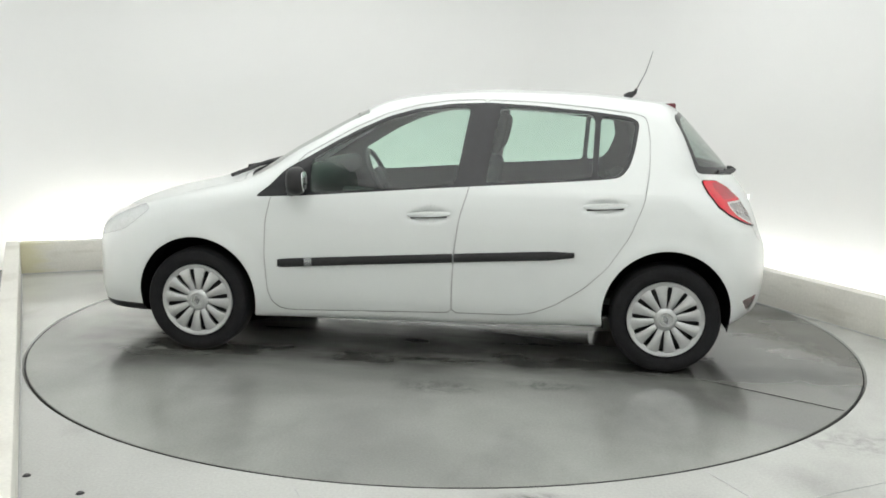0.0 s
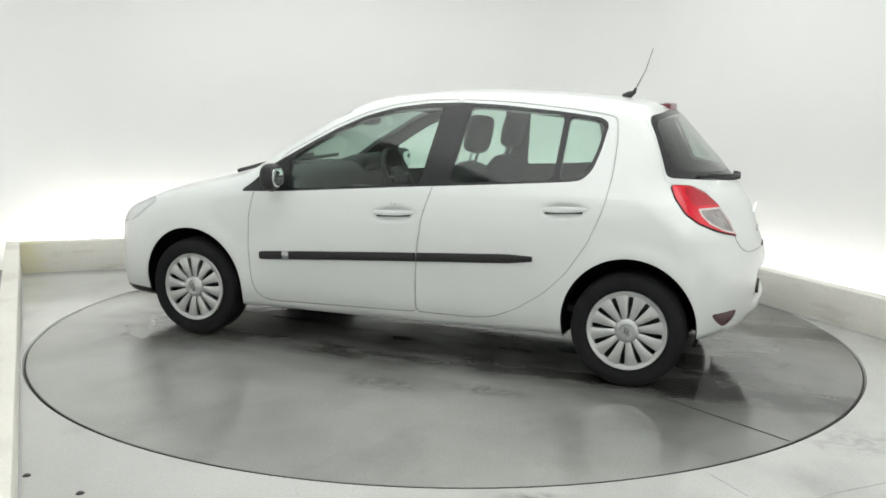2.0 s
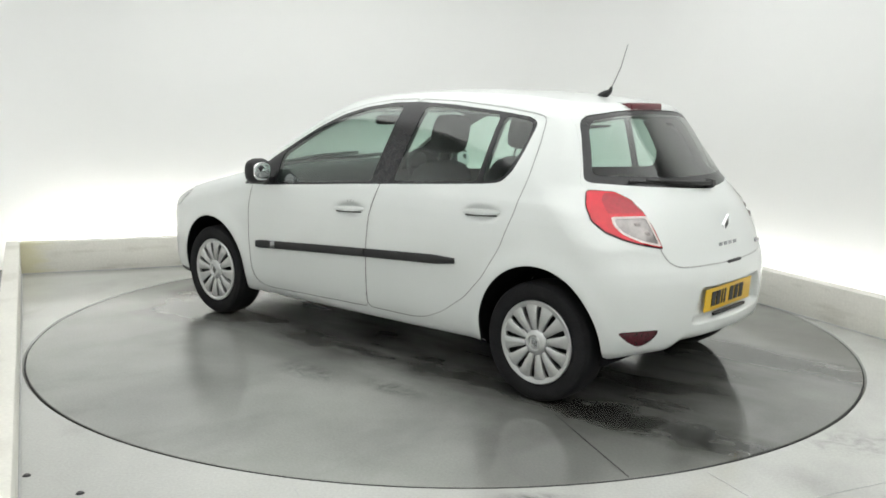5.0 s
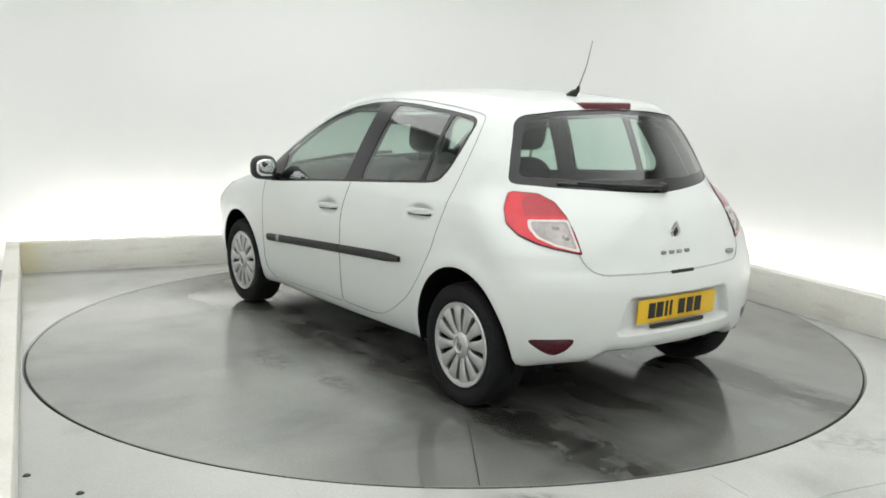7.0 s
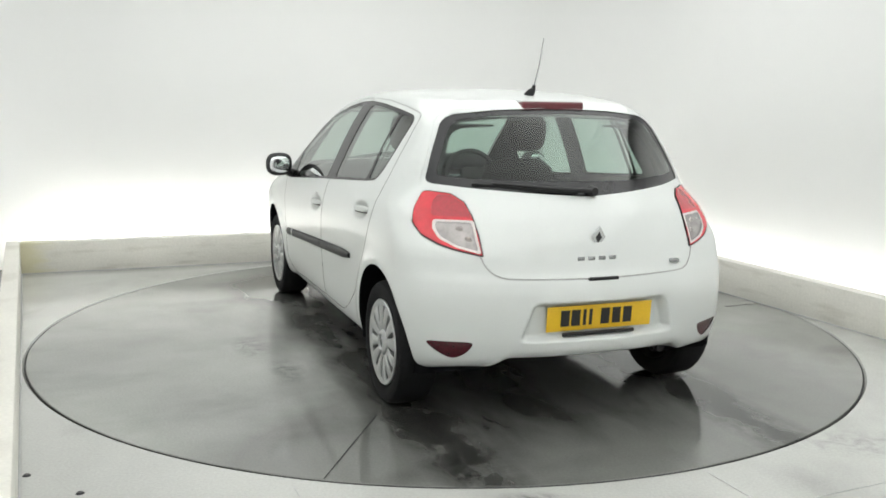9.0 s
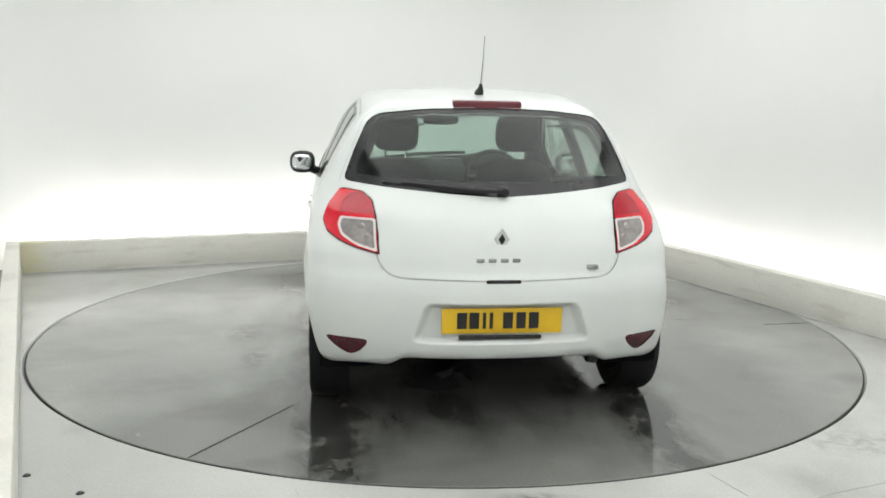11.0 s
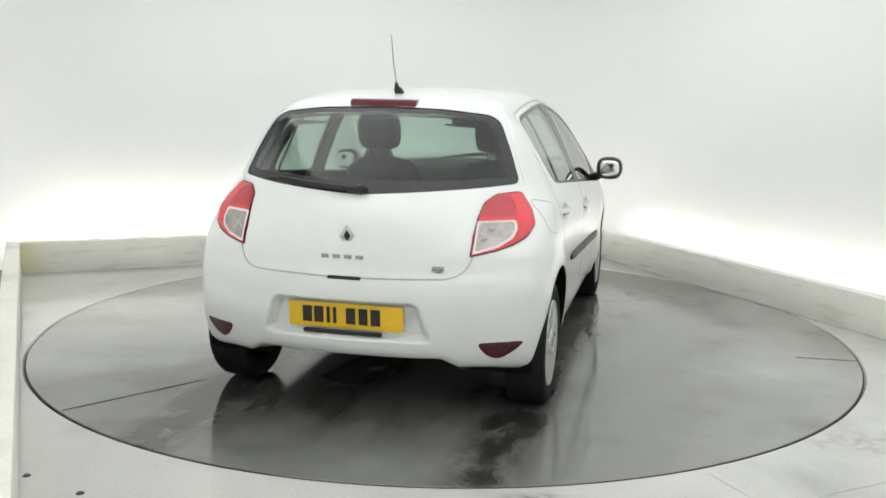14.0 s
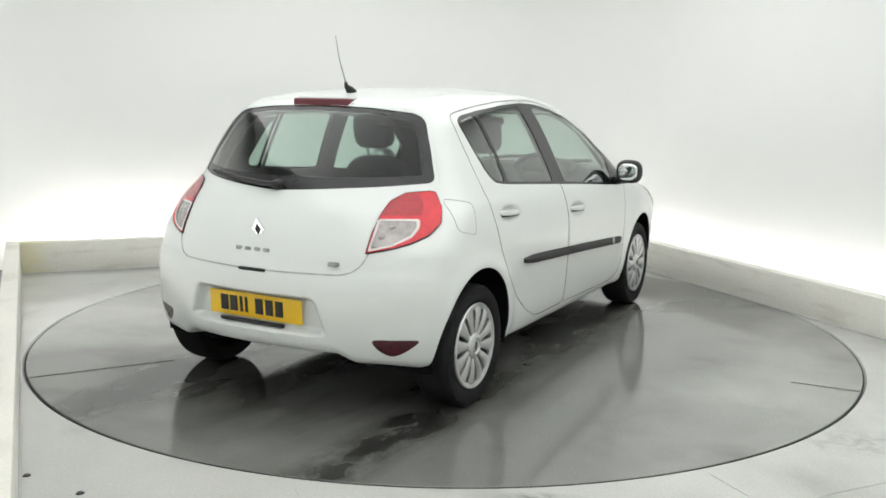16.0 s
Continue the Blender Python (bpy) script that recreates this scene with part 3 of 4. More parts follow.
def side_region(poly, sign, n=3):
    poly = rounded(poly, n) if n else np.array(poly, float)
    return lambda V: np.maximum(outline(poly, V[:, [0, 2]]), 0.35 - sign * V[:, 1])


def rear_region(poly, n=3, limit=-1.15):
    poly = rounded(poly, n) if n else np.array(poly, float)
    return lambda V: np.maximum(outline(poly, V[:, [1, 2]]), V[:, 0] - limit)


def diag(V, sign):
    """Coordinates as seen from behind and to one side."""
    return np.stack([(sign * V[:, 1] + V[:, 0] + 1.0) * 0.7071, V[:, 2]], 1)


def diag_region(poly, sign, n=2):
    poly = rounded(poly, n, 0.012)
    return lambda V: np.maximum(outline(poly, diag(V, sign)), np.maximum(V[:, 0] + 1.3, 0.3 - sign * V[:, 1]))


car = empty("car", "white five-door hatchback standing on the wet turntable", "car")


def shell(name, V, T, mat, label="", parent=None, off=0.0, flip=False):
    """One part of the outer form, with its true normals."""
    ids, inv = np.unique(T, return_inverse=True)
    P, T = V[ids], inv.reshape(-1, 3)
    N = slope_of(P)
    N /= np.maximum(np.linalg.norm(N, axis=1), 1e-6)[:, None]
    if off:
        P = P + off * N
    if flip:
        T, N = T[:, ::-1], -N
    return link(name, P, T, mat, parent or car, label, True, N)


DLO = [(0.945, 0.885), (0.86, 0.95), (0.79, 1.03), (0.672, 1.098), (0.518, 1.188), (0.39, 1.257), (0.234, 1.328), (0.076, 1.374), (-0.118, 1.402), (-0.313, 1.41), (-0.571, 1.398), (-0.88, 1.371), (-1.07, 1.348), (-1.122, 1.32), (-1.10, 1.187), (-1.068, 1.085), (-1.02, 1.032), (-0.93, 1.02), (-0.643, 0.998), (-0.017, 0.953), (0.668, 0.898)]
PANE_F = [(0.635, 0.915), (0.642, 1.092), (0.49, 1.183), (0.375, 1.247), (0.225, 1.314), (0.07, 1.358), (-0.10, 1.382), (-0.215, 1.386), (-0.152, 0.976)]
PANE_R = [(-0.312, 0.990), (-0.378, 1.392), (-0.57, 1.382), (-0.888, 1.355), (-0.872, 1.028), (-0.643, 1.011)]
PANE_Q = [(-0.902, 1.031), (-0.917, 1.352), (-1.045, 1.336), (-1.102, 1.314), (-1.08, 1.19), (-1.05, 1.097), (-1.008, 1.046), (-0.95, 1.034)]
DOOR_F = [(0.852, 0.89), (0.882, 0.75), (0.892, 0.56), (0.88, 0.38), (0.858, 0.30), (0.81, 0.262), (0.74, 0.255), (-0.142, 0.278), (-0.145, 0.45), (-0.155, 0.633), (-0.179, 0.802), (-0.225, 0.953), (-0.30, 1.425), (-0.10, 1.418), (0.08, 1.39), (0.24, 1.344), (0.40, 1.272), (0.53, 1.2), (0.69, 1.11)]
DOOR_R = [(-0.1445, 0.278), (-0.1475, 0.45), (-0.1575, 0.633), (-0.1815, 0.802), (-0.2275, 0.953), (-0.3025, 1.425), (-0.60, 1.415), (-0.90, 1.388), (-1.10, 1.362), (-1.158, 1.345), (-1.175, 1.23), (-1.172, 1.066), (-1.145, 0.902), (-1.077, 0.729), (-0.97, 0.563), (-0.853, 0.446), (-0.70, 0.345), (-0.58, 0.295), (-0.48, 0.28)]
GLASS_R = [(0.675, 1.056), (0.5, 1.04), (0.2, 1.02), (0.0, 1.008), (-0.2, 1.02), (-0.5, 1.04), (-0.675, 1.056), (-0.625, 1.19), (-0.562, 1.325), (-0.51, 1.36), (-0.30, 1.382), (0.0, 1.393), (0.30, 1.382), (0.51, 1.36), (0.562, 1.325), (0.625, 1.19)]
PANE_B = [(0.63, 1.09), (0.5, 1.082), (0.2, 1.072), (-0.2, 1.072), (-0.5, 1.082), (-0.63, 1.09), (-0.59, 1.18), (-0.535, 1.30), (-0.49, 1.338), (-0.30, 1.36), (0.0, 1.37), (0.30, 1.36), (0.49, 1.338), (0.535, 1.30), (0.59, 1.18)]
GATE = [(-0.52, 1.372), (-0.575, 1.335), (-0.688, 1.06), (-0.69, 1.04), (-0.60, 0.93), (-0.545, 0.80), (-0.525, 0.73), (-0.49, 0.69), (-0.44, 0.674), (0.0, 0.667), (0.44, 0.674), (0.49, 0.69), (0.525, 0.73), (0.545, 0.80), (0.60, 0.93), (0.69, 1.04), (0.688, 1.06), (0.575, 1.335), (0.52, 1.372), (0.3, 1.392), (0.0, 1.404), (-0.3, 1.392)]
LAMP = [(0.184, 0.955), (0.172, 1.018), (0.150, 1.024), (0.035, 1.016), (-0.040, 0.982), (-0.095, 0.925), (-0.140, 0.850), (-0.176, 0.763), (-0.05, 0.789), (0.022, 0.809), (0.105, 0.842), (0.166, 0.890)]
BRAKE = [(0.085, 0.922), (0.105, 0.975), (0.090, 1.006), (0.035, 1.006), (-0.036, 0.974), (-0.088, 0.922)]
BEZEL = [(0.074, 0.908), (-0.104, 0.908), (-0.164, 0.774), (-0.06, 0.798), (0.026, 0.833), (0.066, 0.872)]
CLEAR = [(0.058, 0.899), (-0.096, 0.899), (-0.150, 0.786), (-0.06, 0.807), (0.020, 0.841), (0.052, 0.874)]
REFLECT = [(0.765, 0.40), (0.565, 0.40), (0.60, 0.345), (0.65, 0.318), (0.71, 0.35)]


def build_body():
    V, T = form_mesh()
    V, T = refine(V, T, lambda M: ((M[:, 0] < -1.38) & (M[:, 2] > 0.3)) | ((M[:, 2] > 0.86) & (M[:, 0] < 0.97) & (np.abs(M[:, 1]) > 0.45)))
    V, T = refine(V, T, lambda M: (M[:, 0] < -1.40) & (M[:, 2] > 0.74) & (M[:, 2] < 1.05) & (np.abs(M[:, 1]) > 0.47))

    def take(V, T, func, gap=0.0):
        """Inner part, ring of the gap, rest."""
        if gap:
            V, inn, rest = cut(V, T, lambda P: func(P) - gap)
            V, inn, ring = cut(V, inn, lambda P: func(P) + gap)
            return V, inn, ring, rest
        V, inn, rest = cut(V, T, func)
        return V, inn, None, rest

    # inner lining from the same form, with the window openings
    openings = [side_region(p, s) for s in (1, -1) for p in (PANE_F, PANE_R, PANE_Q)] + [rear_region(PANE_B)]
    screen = lambda P: np.maximum.reduce([np.abs(P[:, 1]) - (0.60 + 0.12 * (P[:, 0] - 0.4)), 0.44 - (P[:, 0] + 0.26 * P[:, 1] ** 2), (P[:, 0] + 0.26 * P[:, 1] ** 2) - 1.12, 0.9 - P[:, 2]])
    Vi, Ti = V, T
    for xa in (1.2875, -1.2875):
        Vi, _, Ti = cut(Vi, Ti, lambda P: np.maximum(np.hypot(P[:, 0] - xa, P[:, 2] - 0.315) - 0.37, 0.4 - np.abs(P[:, 1])))
    # thick rear pillar trim that covers the tail end of the quarter windows
    Vp, Tp = Vi, Ti
    Vp, _, Tp = cut(Vp, Tp, rear_region(PANE_B))
    for sign in (1, -1):
        edge = lambda P: np.maximum.reduce([P[:, 0] + 1.15 - 0.22 * (P[:, 2] - 0.95), 0.95 - P[:, 2], P[:, 2] - 1.37, 0.30 - sign * P[:, 1]])
        Vp, pillar, Tp = cut(Vp, Tp, edge)
        shell("pillar_trim", Vp, pillar, TRIM, "dark rear pillar trim", off=-0.075, flip=True)
    for f in openings + [screen]:
        Vi, _, Ti = cut(Vi, Ti, f)
    Vi, Ti, _ = cut(Vi, Ti, lambda P: np.maximum(P[:, 0] - 1.2, 0.45 - P[:, 2]))
    Vi, roofl, wall = cut(Vi, Ti, lambda P: np.maximum(1.37 - P[:, 2], P[:, 0] - 0.6))
    shell("interior_trim", Vi, wall, TRIM, "dark grey interior trim", off=-0.028, flip=True)
    shell("roof_lining", Vi, roofl, LINING, "pale grey roof lining", off=-0.024, flip=True)

    # wheel openings
    for xa in (1.2875, -1.2875):
        V, _, T = cut(V, T, lambda P: np.maximum(np.hypot(P[:, 0] - xa, (P[:, 2] - 0.315) * (1.0 if xa > 0 else 0.972)) - 0.338, 0.5 - np.abs(P[:, 1])))
    # underside
    V, under, T = cut(V, T, lambda P: P[:, 2] - (SILL(P[:, 0]) + 0.004))
    shell("underbody", V, under, LINER, "black underbody")

    seals = []
    for sign in (1, -1):
        # glazing band and panes
        V, dlo, _, T = take(V, T, side_region(DLO, sign))
        door_glass = {}
        for nm, poly in (("front", PANE_F), ("rear", PANE_R), ("quarter", PANE_Q)):
            V, pane, _, dlo = take(V, dlo, side_region(poly, sign))
            door_glass[nm] = pane
        # doors
        V, door_f, ring, T = take(V, T, side_region(DOOR_F, sign, 2), 0.0025)
        seals.append(ring)
        V, door_r, ring, T = take(V, T, side_region(DOOR_R, sign, 2), 0.0025)
        seals.append(ring)
        fd = shell("front_door", V, door_f, PAINT, "white front door")
        rd = shell("rear_door", V, door_r, PAINT, "white rear door")
        shell("window_surround", V, dlo, GLOSSBLACK, "black window surround", off=-0.002)
        shell("front_door_window", V, door_glass["front"], SIDEGLASS, "greenish clear side window", fd, off=-0.005)
        shell("rear_door_window", V, door_glass["rear"], SIDEGLASS, "greenish clear side window", rd, off=-0.005)
        shell("quarter_window", V, door_glass["quarter"], SIDEGLASS, "small quarter window", rd, off=-0.005)
        # tail lamp
        V, lamp, ring, T = take(V, T, diag_region(LAMP, sign), 0.0015)
        seals.append(ring)
        V, bezel, _, red = take(V, lamp, diag_region(BEZEL, sign))
        V, clear, _, bezel = take(V, bezel, diag_region(CLEAR, sign))
        V, rim, _, red = take(V, red, lambda P: -0.005 - diag_region(LAMP, sign)(P))
        V, brake, _, red = take(V, red, diag_region(BRAKE, sign))
        tl = shell("tail_light", V, red, RED, "red wrap-around tail light", off=0.006)
        shell("brake_cell", V, brake, DEEPRED, "deeper red brake cell", tl, off=0.0045)
        shell("lamp_rim", V, rim, DARKRED, "dark red lamp edge", tl, off=0.004)
        shell("lens_bezel", V, bezel, BEZELWHITE, "pale bezel round the clear lens", tl, off=0.0065)
        shell("clear_lens", V, clear, CLEARLAMP, "clear reversing lens", tl, off=0.004)
        # reflector in the bumper
        V, rf, _, T = take(V, T, rear_region([(sign * y, z) for y, z in REFLECT], 2))
        shell("bumper_reflector", V, rf, DARKRED, "dark red bumper reflector", off=-0.004)
    # fuel flap
    V, flap, ring, T = take(V, T, side_region([(-1.476, 0.852), (-1.330, 0.822), (-1.312, 0.965), (-1.455, 0.992)], -1, 2), 0.0013)
    seals.append(ring)
    shell("fuel_flap", V, flap, PAINT, "white fuel filler flap")
    # tailgate
    V, glass, _, T = take(V, T, rear_region(GLASS_R, 2))
    V, pane, _, band = take(V, glass, rear_region(PANE_B, 2))
    V, gate, ring, T = take(V, T, rear_region(GATE, 2), 0.003)
    V, high, low = cut(V, ring, lambda P: 0.985 - P[:, 2])
    seals.append(low)
    tg = shell("tailgate", V, gate, PAINT, "white tailgate")
    shell("window_edge", V, high, PAINT, "white edge round the rear window", tg, off=-0.001)
    shell("rear_window", V, pane, REARGLASS, "tinted rear window", tg, off=-0.004)
    shell("rear_window_border", V, band, GLOSSBLACK, "black printed border of the rear window", tg, off=-0.004)
    # windscreen
    V, ws, _, T = take(V, T, screen)
    shell("windscreen", V, ws, SIDEGLASS, "clear windscreen", off=-0.004)
    # bumpers
    V, rb, ring, T = take(V, T, lambda P: np.maximum(P[:, 0] + 1.60, P[:, 2] - (0.655 + 0.12 * np.clip(np.abs(P[:, 1]) - 0.45, 0, 1))))
    shell("rear_bumper", V, rb, PAINT, "white rear bumper")
    V, fb, ring, T = take(V, T, lambda P: np.maximum(1.60 - P[:, 0], P[:, 2] - 0.60))
    V, lip, fb = cut(V, fb, lambda P: P[:, 2] - 0.25)
    bump = shell("front_bumper", V, fb, PAINT, "white front bumper")
    shell("lower_lip", V, lip, BLACK, "black lower bumper lip", bump)
    for sign in (1, -1):
        V, hl, _, T = take(V, T, side_region([(1.98, 0.60), (1.70, 0.68), (1.55, 0.80), (1.62, 0.82), (1.85, 0.77), (2.0, 0.68)], sign, 2))
        shell("headlamp", V, hl, HEADLENS, "clear swept-back headlamp", off=0.003)
    V, hood, ring, T = take(V, T, lambda P: np.maximum.reduce([1.16 - (P[:, 0] + 0.26 * P[:, 1] ** 2), np.abs(P[:, 1]) - 0.66, 0.62 - P[:, 2]]), 0.002)
    seals.append(ring)
    shell("bonnet", V, hood, PAINT, "white bonnet")
    shell("body_shell", V, T, PAINT, "white painted body shell")
    for ring in seals:
        shell("shut_line", V, ring, SEAL, "thin grey shut line", off=-0.003)


build_body()


def side_y(x, z, sign=1):
    """Half width of the car's skin at x, z."""
    u = np.linspace(0.45, 0.95, 126)
    f = hull(np.stack([np.full(126, x), u, np.full(126, z)], 1))
    i = max(int(np.nonzero(f < 0)[0].max(initial=0)), 0)
    return sign * (u[i] + 0.004 * f[i] / (f[i] - f[i + 1]))


def rear_x(y, z):
    """Where the tail's skin lies at y, z."""
    u = np.linspace(-1.15, -2.05, 226)
    f = hull(np.stack([u, np.full(226, y), np.full(226, z)], 1))
    i = max(int(np.nonzero(f < 0)[0].max(initial=0)), 0)
    return u[i] - 0.004 * f[i] / (f[i] - f[i + 1])


def build_wheel():
    """A wheel about its own centre, outer side towards +y."""
    w = new("wheel")
    w.parent = car
    tagged(w, "black tyre with a silver twelve-spoke wheel trim")
    part("tyre", lathe([(0.205, -0.075), (0.225, -0.088), (0.255, -0.094), (0.277, -0.088), (0.288, -0.072), (0.2915, -0.05), (0.2915, 0.05), (0.288, 0.072), (0.277, 0.088), (0.255, 0.094), (0.225, 0.09), (0.207, 0.08), (0.2, 0.07)], 72), RUBBER, w)
    part("rim", lathe([(0.205, -0.08), (0.19, -0.06), (0.18, 0.0), (0.185, 0.05), (0.2, 0.066), (0.203, 0.072)], 60), STEEL, w, "dark steel rim")
    part("disc", lathe([(0.0, 0.022), (0.12, 0.022), (0.185, 0.012)], 48), STEEL, w)
    cap = part("wheel_trim", lathe([(0.196, 0.074), (0.204, 0.084), (0.2, 0.09), (0.190, 0.088), (0.176, 0.082), (0.176, 0.07)], 72), SILVER, w, "silver plastic wheel trim")
    part("hub", lathe([(0.0, 0.090), (0.026, 0.090), (0.029, 0.087), (0.034, 0.087), (0.038, 0.094), (0.050, 0.092), (0.060, 0.083), (0.064, 0.07)], 40), SILVER, cap)
    part("badge", extrude_poly([(0.0, 0.026), (0.017, 0), (0.0, -0.026), (-0.017, 0)], 0.004, Matrix.Translation((0, 0.0895, 0)) @ Matrix.Rotation(radians(-90), 4, "X")), GREYMETAL, cap)
    proto = None
    for i in range(12):
        a = 2 * math.pi * (i + 0.5) / 12
        if proto is None:
            bm = bmesh.new()
            prof = [(0.052, 0.0120, 0.080), (0.08, 0.0165, 0.086), (0.12, 0.0220, 0.090), (0.155, 0.0280, 0.0895), (0.174, 0.035, 0.087), (0.186, 0.043, 0.084)]
            rows = []
            for r, h, o in prof:
                rows.append([bm.verts.new(q) for q in ((r, o - 0.022, -h), (r, o - 0.005, -h), (r, o, -h * 0.6), (r, o, h * 0.6), (r, o - 0.005, h), (r, o - 0.022, h))])
            for p, q in zip(rows, rows[1:]):
                for k in range(5):
                    bm.faces.new((p[k], p[k + 1], q[k + 1], q[k]))
            bmesh.ops.recalc_face_normals(bm, faces=bm.faces)
            proto = part("spoke", bm, SILVER, cap)
            proto.matrix_basis = Matrix.Rotation(a, 4, "Y")
        else:
            o = proto.copy()
            scene.collection.objects.link(o)
            o.parent = cap
            o.matrix_basis = Matrix.Rotation(a, 4, "Y")
    return w


def build_wheels():
    w = build_wheel()
    w.matrix_basis = pose(1.2875, 0.738, 0.291, 0, 10, 0)
    for x, s, spin in ((-1.2875, 1, 25), (1.2875, -1, 40), (-1.2875, -1, 5)):
        copy_thing(w, pose(x, s * 0.738, 0.291, 0, 0, 0 if s > 0 else 180) @ pose(0, 0, 0, 0, spin, 0))
    # inner arches
    for xa in (1.2875, -1.2875):
        for s in (1, -1):
            n = 28
            vs, fs = [], []
            for i in range(n + 1):
                a = math.pi * (-0.08 + 1.16 * i / n)
                c, sn = math.cos(a), math.sin(a)
                v = 1.0 if xa > 0 else 1.029
                lo = side_y(xa + 0.338 * c, max(0.315 + 0.338 * v * sn, 0.29))
                for y, r in ((lo - 0.001, 0.338), (lo - 0.012, 0.332), (lo - 0.03, 0.345), (0.45, 0.345), (0.45, 0.05)):
                    vs.append((xa + r * c, s * y, 0.315 + r * v * sn))
            for i in range(n):
                for k in range(4):
                    fs.append((5 * i + k, 5 * i + k + 1, 5 * i + k + 6, 5 * i + k + 5))
            link("arch_liner", vs, fs, LINER, car, "black wheel arch liner", True)


build_wheels()


# ---------------------------------------------------------------- the car: fittings
def side_bar(name, xs, mid, half, depth, sign, mat, parent, label="", z_round=0.6):
    """A moulding along the flank: centre line mid(x), half height half(x)."""
    bm = bmesh.new()
    rows = []
    for x in xs:
        row = []
        for k, d in ((-1, -0.004), (-1, depth * 0.6), (-z_round, depth), (z_round, depth), (1, depth * 0.6), (1, -0.004)):
            z = mid(x) + k * half(x)
            row.append(bm.verts.new((x, side_y(x, z, sign) + sign * d, z)))
        rows.append(row)
    for p, q in zip(rows, rows[1:]):
        for k in range(5):
            bm.faces.new((p[k], p[k + 1], q[k + 1], q[k]))
    bm.faces.new(rows[0])
    bm.faces.new(rows[-1][::-1])
    bmesh.ops.recalc_face_normals(bm, faces=bm.faces)
    return part(name, bm, mat, parent, label)


def rounded_block(sx, sy, sz, m, p=4, cuts=5):
    """A soft cushion-like block."""
    bm = bmesh.new()
    bmesh.ops.create_cube(bm, size=2)
    bmesh.ops.subdivide_edges(bm, edges=bm.edges[:], cuts=cuts, use_grid_fill=True)
    for v in bm.verts:
        c = v.co
        n = (abs(c.x) ** p + abs(c.y) ** p + abs(c.z) ** p) ** (1 / p)
        v.co = c / n if n else c
        v.co = Vector((v.co.x * sx / 2, v.co.y * sy / 2, v.co.z * sz / 2))
    bmesh.ops.transform(bm, matrix=m, verts=bm.verts)
    return bm


def build_fittings():
    line = lambda x: 0.577 - 0.062 * x - 0.004 * x * x
    for s in (1, -1):
        # rubbing strip, one length on each door
        grow = lambda x: min(0.0235, 0.0165 + 0.5 * (0.822 - x)) if x > 0 else min(0.0235, 0.013 + 0.08 * (x + 0.80))
        f = side_bar("side_strip", np.linspace(0.815, -0.148, 34), line, grow, 0.014, s, BLACK, car, "black side protection strip")
        side_bar("strip_badge", np.linspace(0.665, 0.622, 4), line, lambda x: 0.0245, 0.0155, s, GREYMETAL, f, "small grey badge on the strip")
        side_bar("side_strip", np.linspace(-0.158, -0.795, 24), line, grow, 0.014, s, BLACK, car, "black side protection strip")
        # door handles
        for x0, x1, z0 in ((0.098, -0.132, 0.812), (-0.832, -1.060, 0.880)):
            zz = lambda x: z0 + (x0 - x) * 0.05
            hb = bmesh.new()
            rows = []
            for i in range(13):
                u = i / 12
                x = x0 + (x1 - x0) * u
                h = 0.015 * (1 - 0.45 * abs(2 * u - 1) ** 3)
                o = -0.005 + 0.018 * (1 - abs(2 * u - 1) ** 2.6)
                y = (side_y(x, zz(x) + 0.07, s) + side_y(x, zz(x) - 0.07, s)) / 2
                rows.append([hb.verts.new((x, y + s * (o + dy), zz(x) + k * h)) for k, dy in ((-1, -0.004), (-0.9, 0.005), (0, 0.009), (0.9, 0.005), (1, -0.004), (0, -0.009))])
            for p, q in zip(rows, rows[1:]):
                for k in range(6):
                    hb.faces.new((p[k], p[(k + 1) % 6], q[(k + 1) % 6], q[k]))
            hb.faces.new(rows[0])
            hb.faces.new(rows[-1][::-1])
            bmesh.ops.recalc_face_normals(hb, faces=hb.faces)
            dh = part("door_handle", hb, PAINT, car, "white door handle")
            # thin dark bar added where the handle's recess only falls into shade
            gap = [(x0 + (x1 - x0) * u, 0.009 * (1 - abs(2 * u - 1) ** 2.6)) for u in np.linspace(0.08, 0.92, 11)]
            part("grip_shade", tube([(x, (side_y(x, zz(x) + 0.07, s) + side_y(x, zz(x) - 0.07, s)) / 2 + s * (o - 0.002), zz(x) - 0.0165) for x, o in gap], 0.0042, 8), STEEL, dh, "dark bar standing in for the shade under the grip")
        # door mirror
        mir = part("door_mirror", rounded_block(0.105, 0.17, 0.15, pose(0.685, s * 0.925, 0.985, 0, 0, s * 8), p=2.7), BLACK, car, "black door mirror housing")
        part("mirror_glass", rounded_block(0.014, 0.13, 0.105, pose(0.6385, s * 0.928, 0.985, 0, 4, s * 4), p=3), MIRROR, mir, "mirror glass")
        part("mirror_foot", tube([(0.74, s * 0.79, 0.905), (0.735, s * 0.84, 0.925), (0.715, s * 0.885, 0.95)], [0.035, 0.028, 0.03], 12), BLACK, mir)
    # roof aerial
    zr = 1.4535
    ae = part("aerial_base", tube([(-1.085, 0, zr - 0.006), (-1.115, 0, zr + 0.012), (-1.142, 0, zr + 0.028), (-1.150, 0, zr + 0.05)], [0.024, 0.021, 0.012, 0.007], 14), BLACK, car, "black aerial foot")
    part("aerial_mast", tube([(-1.146, 0, zr + 0.04), (-1.20, 0, zr + 0.15), (-1.236, 0, zr + 0.272)], [0.0042, 0.003, 0.002], 8), GREYMETAL, ae, "thin black aerial")
    # high brake lamp in the roof edge
    hb = part("high_brake_light", box(-1.333, 0, 1.401, 0.066, 0.325, 0.042, 0.010, segs=3), MAROON, car, "maroon high-level brake light")
